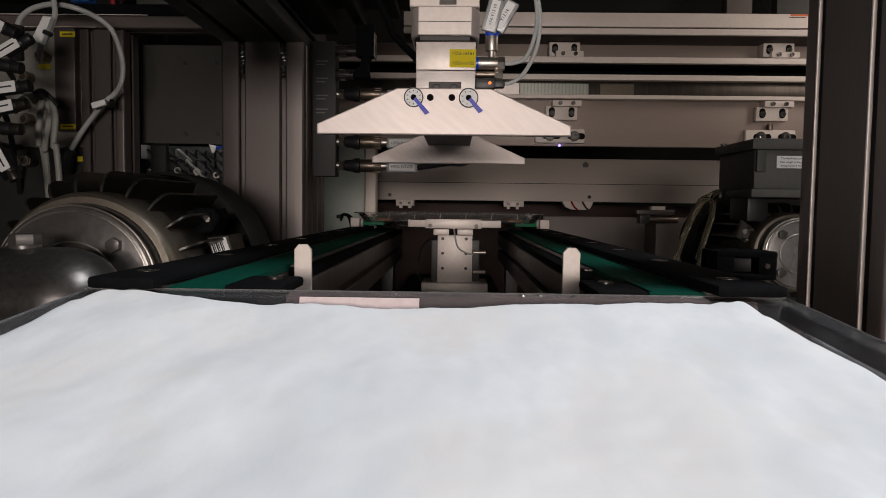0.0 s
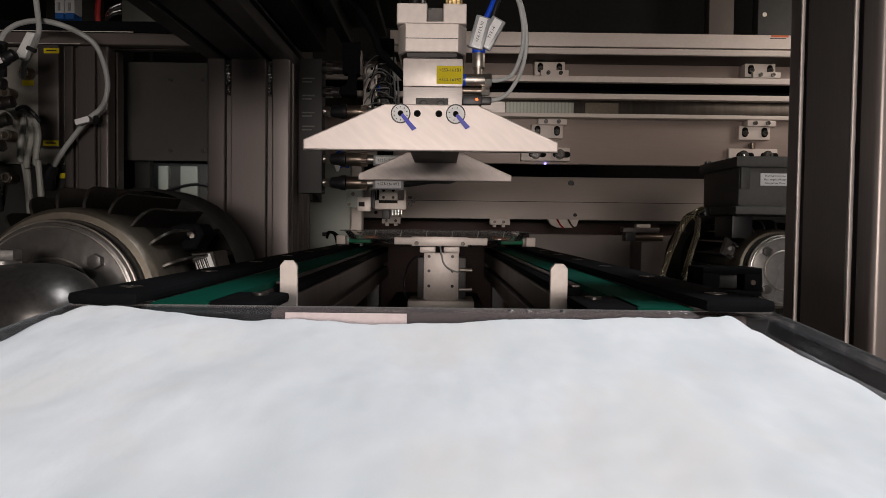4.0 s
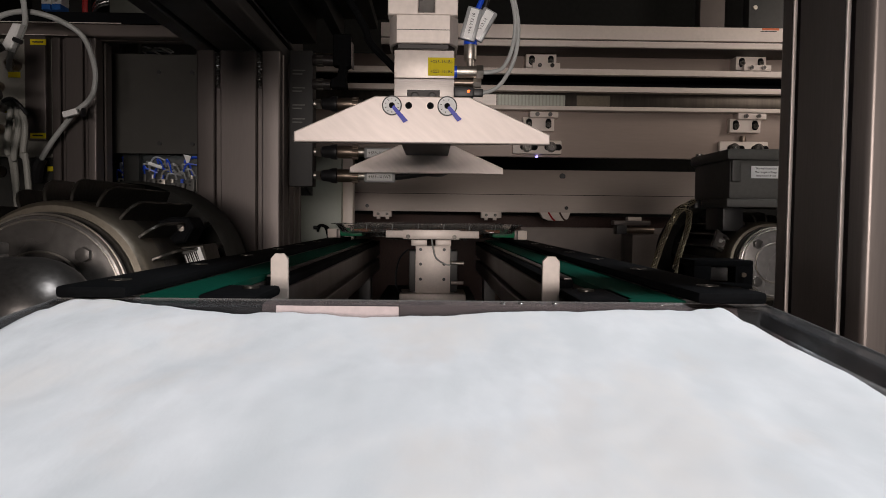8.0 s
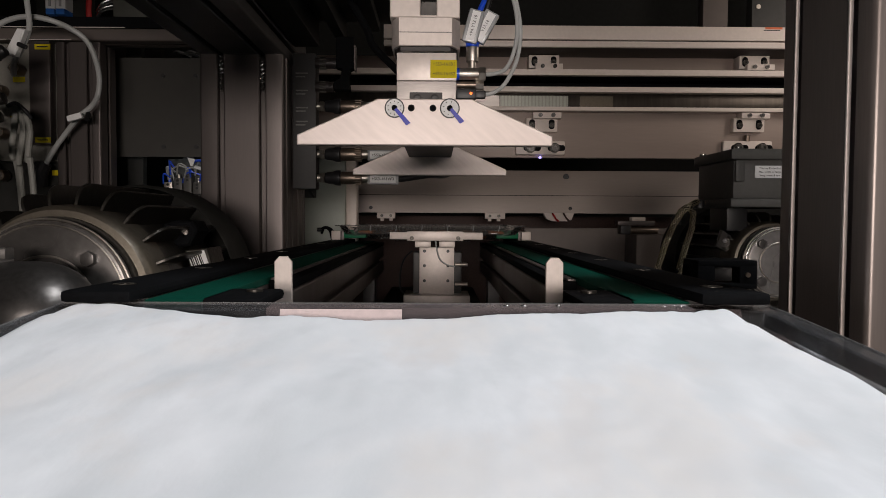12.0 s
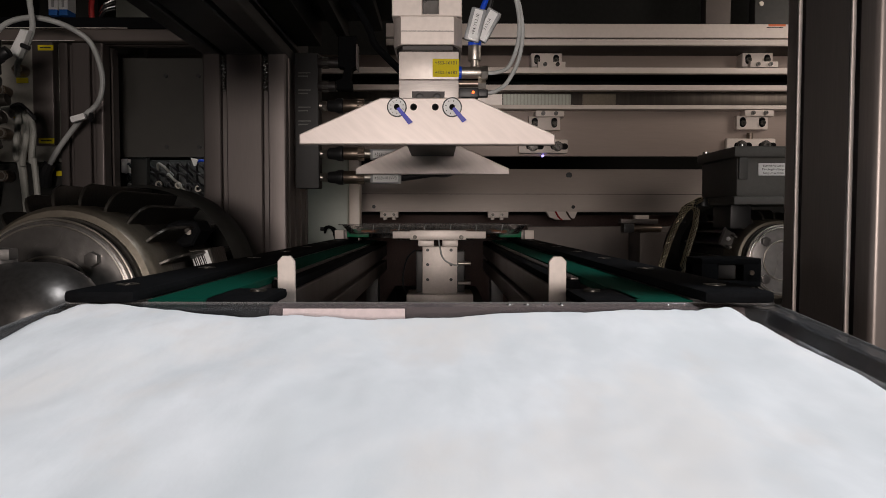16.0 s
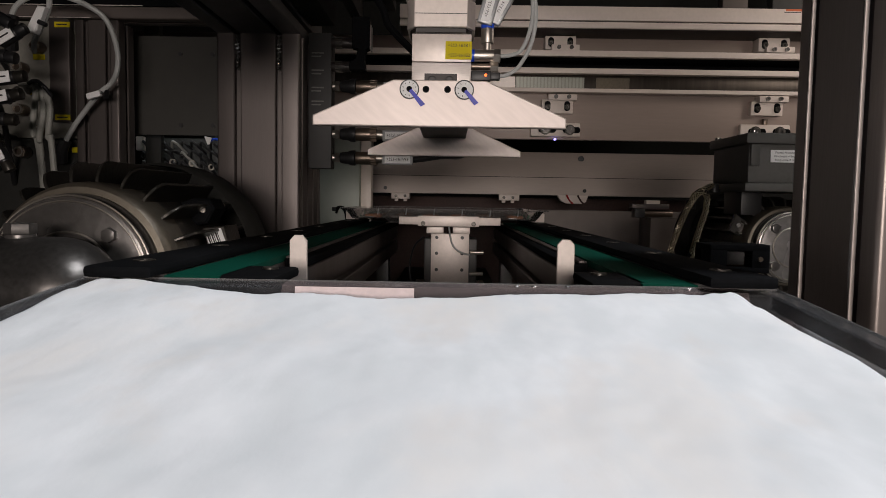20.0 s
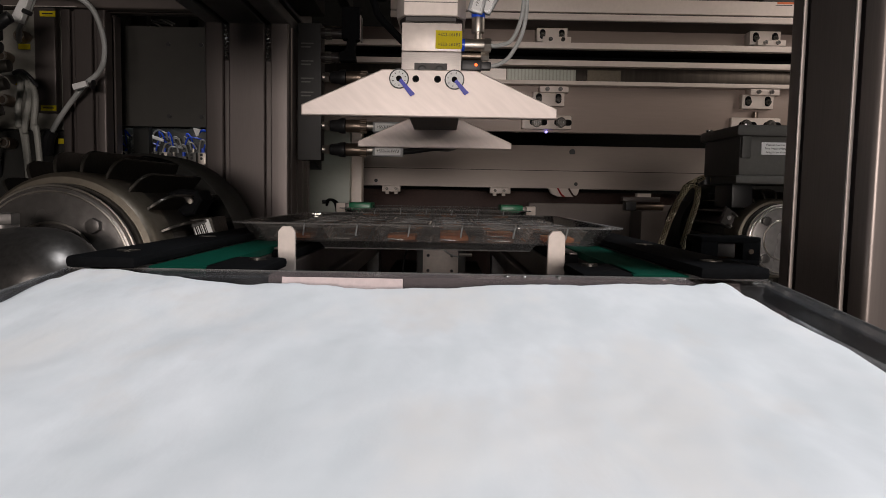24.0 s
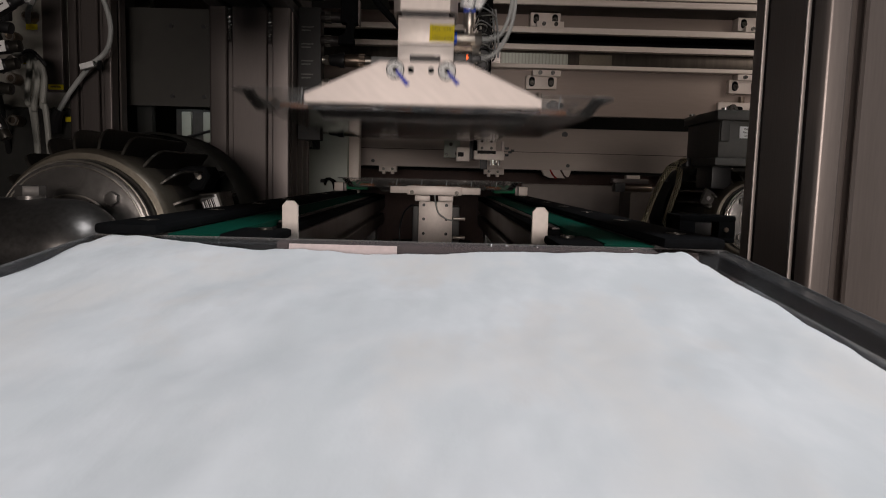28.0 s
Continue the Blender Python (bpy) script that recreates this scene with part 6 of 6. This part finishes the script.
bm = mesh(); pipe(bm, [(CX - 0.214, 0.09, cloth_z(0.09) + 0.0026), (CX - 0.214, 0.30, cloth_z(0.30) + 0.0026), (CX - 0.213, 0.410, cloth_z(0.41) + 0.0028), (CX - 0.203, 0.4235, 0.2966), (-0.10, 0.4242, 0.2968), (0.10, 0.4242, 0.2968), (CX + 0.203, 0.4235, 0.2966), (CX + 0.213, 0.410, cloth_z(0.41) + 0.0028), (CX + 0.214, 0.30, cloth_z(0.30) + 0.0026), (CX + 0.214, 0.09, cloth_z(0.09) + 0.0026)], 0.0008, 8); part("rim_bead", bm, CLEAR_RIM, t, "clear rolled bead")
# small steel beads placed as the glints along the rim
for x, rad, wide in ((0.041, 0.0014, 1.5), (0.0515, 0.0013, 1.7), (0.0615, 0.0011, 1.0), (0.0645, 0.0009, 1.2), (0.072, 0.0015, 1.4), (0.083, 0.0006, 2.0), (0.136, 0.0009, 1.8), (0.146, 0.0008, 1.4), (0.156, 0.0009, 1.3), (0.167, 0.0007, 1.2), (0.178, 0.0006, 1.4)):
    bm = mesh(); bmesh.ops.create_icosphere(bm, subdivisions=2, radius=rad, matrix=Matrix.Translation((x, 0.4185, 0.2963)) @ Matrix.Diagonal((wide, 1, 1, 1)))
    part("rim_stud", bm, STEEL, t, "tiny steel bead that stands for a rim glint")
cl = thing("white_cloth", CX, 0.25, 0.27, "white fleece cloth spread over the front tray", "cloth")
bm = mesh()
NX, NY = 200, 100
grid = []
for j in range(NY + 1):
    row = []
    v = j / NY
    for i in range(NX + 1):
        u = i / NX
        y = 0.106 + v * 0.285
        edge = 0.004 * noise.noise((u * 9, 3.3, 0)) + 0.0025 * noise.noise((u * 26, 1.3, 0)) + (0.0012 + 0.0016 * u) * noise.noise((u * 70, 7.7, 0)) + 0.0007 * noise.noise((u * 190, 2.2, 0))
        y += edge * v - 0.002 * (1 - v) - 0.034 * max(0.0, 1 - v / 0.15)
        far = max(0.0, 1 - u / 0.42) ** 1.3 * max(0.0, (v - 0.6) / 0.4)
        right = max(0.0, (u - 0.55) / 0.45) * max(0.0, (v - 0.6) / 0.4)
        y += 0.030 * far + 0.016 * right
        xl = -0.216 + 0.0035 * noise.noise((v * 7, 9.1, 0)); xr = 0.171 + 0.0035 * noise.noise((v * 7, 5.1, 0))
        x = xl + u * (xr - xl)
        z = cloth_z(y) + 0.0022 * noise.noise((x * 20, y * 7, 0.5)) + 0.0018 * noise.noise((x * 12, y * 13, 4.5)) + 0.0008 * noise.noise((x * 55, y * 22, 2.5)) + 0.0003 * noise.noise((x * 140, y * 90, 6.5)) + 0.0008
        z += 0.0045 * far + 0.0022 * right
        d = min(u, 1 - u, 1 - v)
        z -= 0.004 * max(0, 1 - d / 0.03) ** 2 if v > 0.9 else 0.002 * max(0, 1 - d / 0.03) ** 2
        row.append(bm.verts.new((x, y, z)))
    grid.append(row)
for j in range(NY):
    for i in range(NX):
        bm.faces.new((grid[j][i], grid[j][i + 1], grid[j + 1][i + 1], grid[j + 1][i]))
sheet = part("sheet", bm, CLOTH, cl)
md = sheet.modifiers.new("thickness", "SOLIDIFY")
md.thickness, md.offset = 0.0016, 1


# ---- what moves ----
def motions():
    def shift(base, x=0.0, y=0.0, z=0.0):
        return pose(base[0] + x, base[1] + y, base[2] + z)
    g = tuple(ORIGIN[grip])
    walk(grip, [(t, shift(g, 0, 0, z)) for t, z in ((0, 0), (24.9, 0), (25.2, 0), (25.3, -0.016), (25.4, -0.030), (25.5, -0.035), (26.0, -0.0594), (26.5, -0.0848), (26.8, -0.0902), (27.0, -0.0903), (27.5, -0.0904), (27.6, -0.088), (27.7, -0.073), (27.8, -0.055), (27.9, -0.033), (28.0, -0.0053))])
    walk(jaw, [(t, pose(0, 0, z * GS)) for t, z in ((0, 0), (24.9, 0), (25.2, 0), (25.4, -0.008), (25.8, -0.0145), (26.2, -0.0165), (26.5, -0.020), (26.8, -0.0215), (27.5, -0.0215), (27.6, -0.020), (27.8, -0.009), (28.0, 0.0))])
    s = tuple(ORIGIN[shuttle])
    walk(shuttle, [(t, shift(s, 0, y, z)) for t, y, z in ((0, 0, 0), (19.0, 0, 0), (19.5, -0.02, 0), (20.0, -0.115, -0.005), (20.5, -0.22, -0.010), (21.0, -0.325, -0.012), (21.5, -0.43, -0.012), (22.3, -0.62, -0.012), (22.5, -0.64, -0.03), (22.8, -0.5, -0.03), (23.5, -0.2, -0.03), (24.0, -0.02, -0.03), (24.2, 0, -0.01), (24.5, 0, -0.003), (28.0, 0, -0.003))])
    a = tuple(ORIGIN[tray_a])
    walk(tray_a, [(t, shift(a, 0, y, z)) for t, y, z in ((0, -0.012, 0.020), (19.0, -0.012, 0.020), (19.5, -0.032, 0.020), (20.0, -0.127, 0.016), (20.5, -0.232, 0.013), (21.0, -0.337, 0.012), (21.5, -0.442, 0.012), (22.3, -0.632, 0.012), (22.5, -0.655, 0), (22.8, -0.67, 0), (23.5, -0.685, 0), (24.0, -0.695, 0), (24.4, -0.718, 0), (25.0, -0.718, 0), (27.5, -0.718, 0), (27.6, -0.718, 0.0037), (27.7, -0.718, 0.0236), (27.8, -0.718, 0.0465), (27.9, -0.718, 0.0725), (28.0, -0.718, 0.104))])
    b = tuple(ORIGIN[tray_b])
    walk(tray_b, [(t, shift(b, 0, y, z)) for t, y, z in ((0, 0, 0), (21.5, 0, 0), (22.0, -0.05, 0), (22.8, -0.35, 0), (23.3, -0.455, 0), (24.1, -0.466, 0), (24.25, -0.466, 0.012), (24.5, -0.466, 0.018), (28.0, -0.466, 0.018))])
    h = tuple(ORIGIN[head])
    walk(head, [(t, shift(h, x)) for t, x in ((0, -0.26), (3.15, -0.26), (3.3, -0.08), (3.4, 0.0), (4.6, 0.0), (4.8, -0.24), (5.2, -0.26), (16.6, -0.26), (16.72, -0.10), (16.82, 0.0), (18.55, 0.0), (18.68, -0.03), (18.82, -0.24), (19.0, -0.26), (27.0, -0.26), (27.2, -0.06), (27.4, 0.16), (27.5, 0.20), (28.0, 0.195))])
    for ob, rows in ((carr, ((0, -0.08), (1.8, -0.06), (2.3, 0.04), (2.6, 0.19), (2.9, 0.19), (3.1, 0.36), (3.5, 0.38), (5.0, 0.30), (5.5, 0.19), (7.8, 0.19), (8.3, 0.24), (11.5, 0.285), (12.6, 0.29), (14.0, -0.08), (20.0, -0.08), (20.2, 0.12), (20.6, 0.19), (26.5, 0.19), (26.7, 0.36), (28.0, 0.38))),
                     (carr_dark, ((0, 0.0), (1.8, 0.0), (2.3, 0.04), (2.6, 0.19), (12.6, 0.19), (14.0, 0.0), (20.0, 0.0), (20.2, 0.15), (20.6, 0.19), (28.0, 0.19))),
                     (carr_pale, ((0, 0.0), (2.6, 0.0), (2.9, 0.2), (3.1, 0.46), (3.5, 0.50), (5.0, 0.2), (5.5, 0.1), (20.0, 0.1), (26.5, 0.1), (26.7, 0.46), (28.0, 0.50)))):
        c = tuple(ORIGIN[ob])
        walk(ob, [(t, shift(c, x)) for t, x in rows])
    d = ORIGIN[drum] - ORIGIN[sens]
    walk(drum, [(t, pose(d.x, d.y, d.z, 0, 0, a)) for t, a in ((0, 160), (24.5, 160), (24.53, 100), (24.56, 40), (24.58, 0), (27.6, 0), (27.63, 50), (27.66, 110), (27.69, 160), (28.0, 160))])


motions()
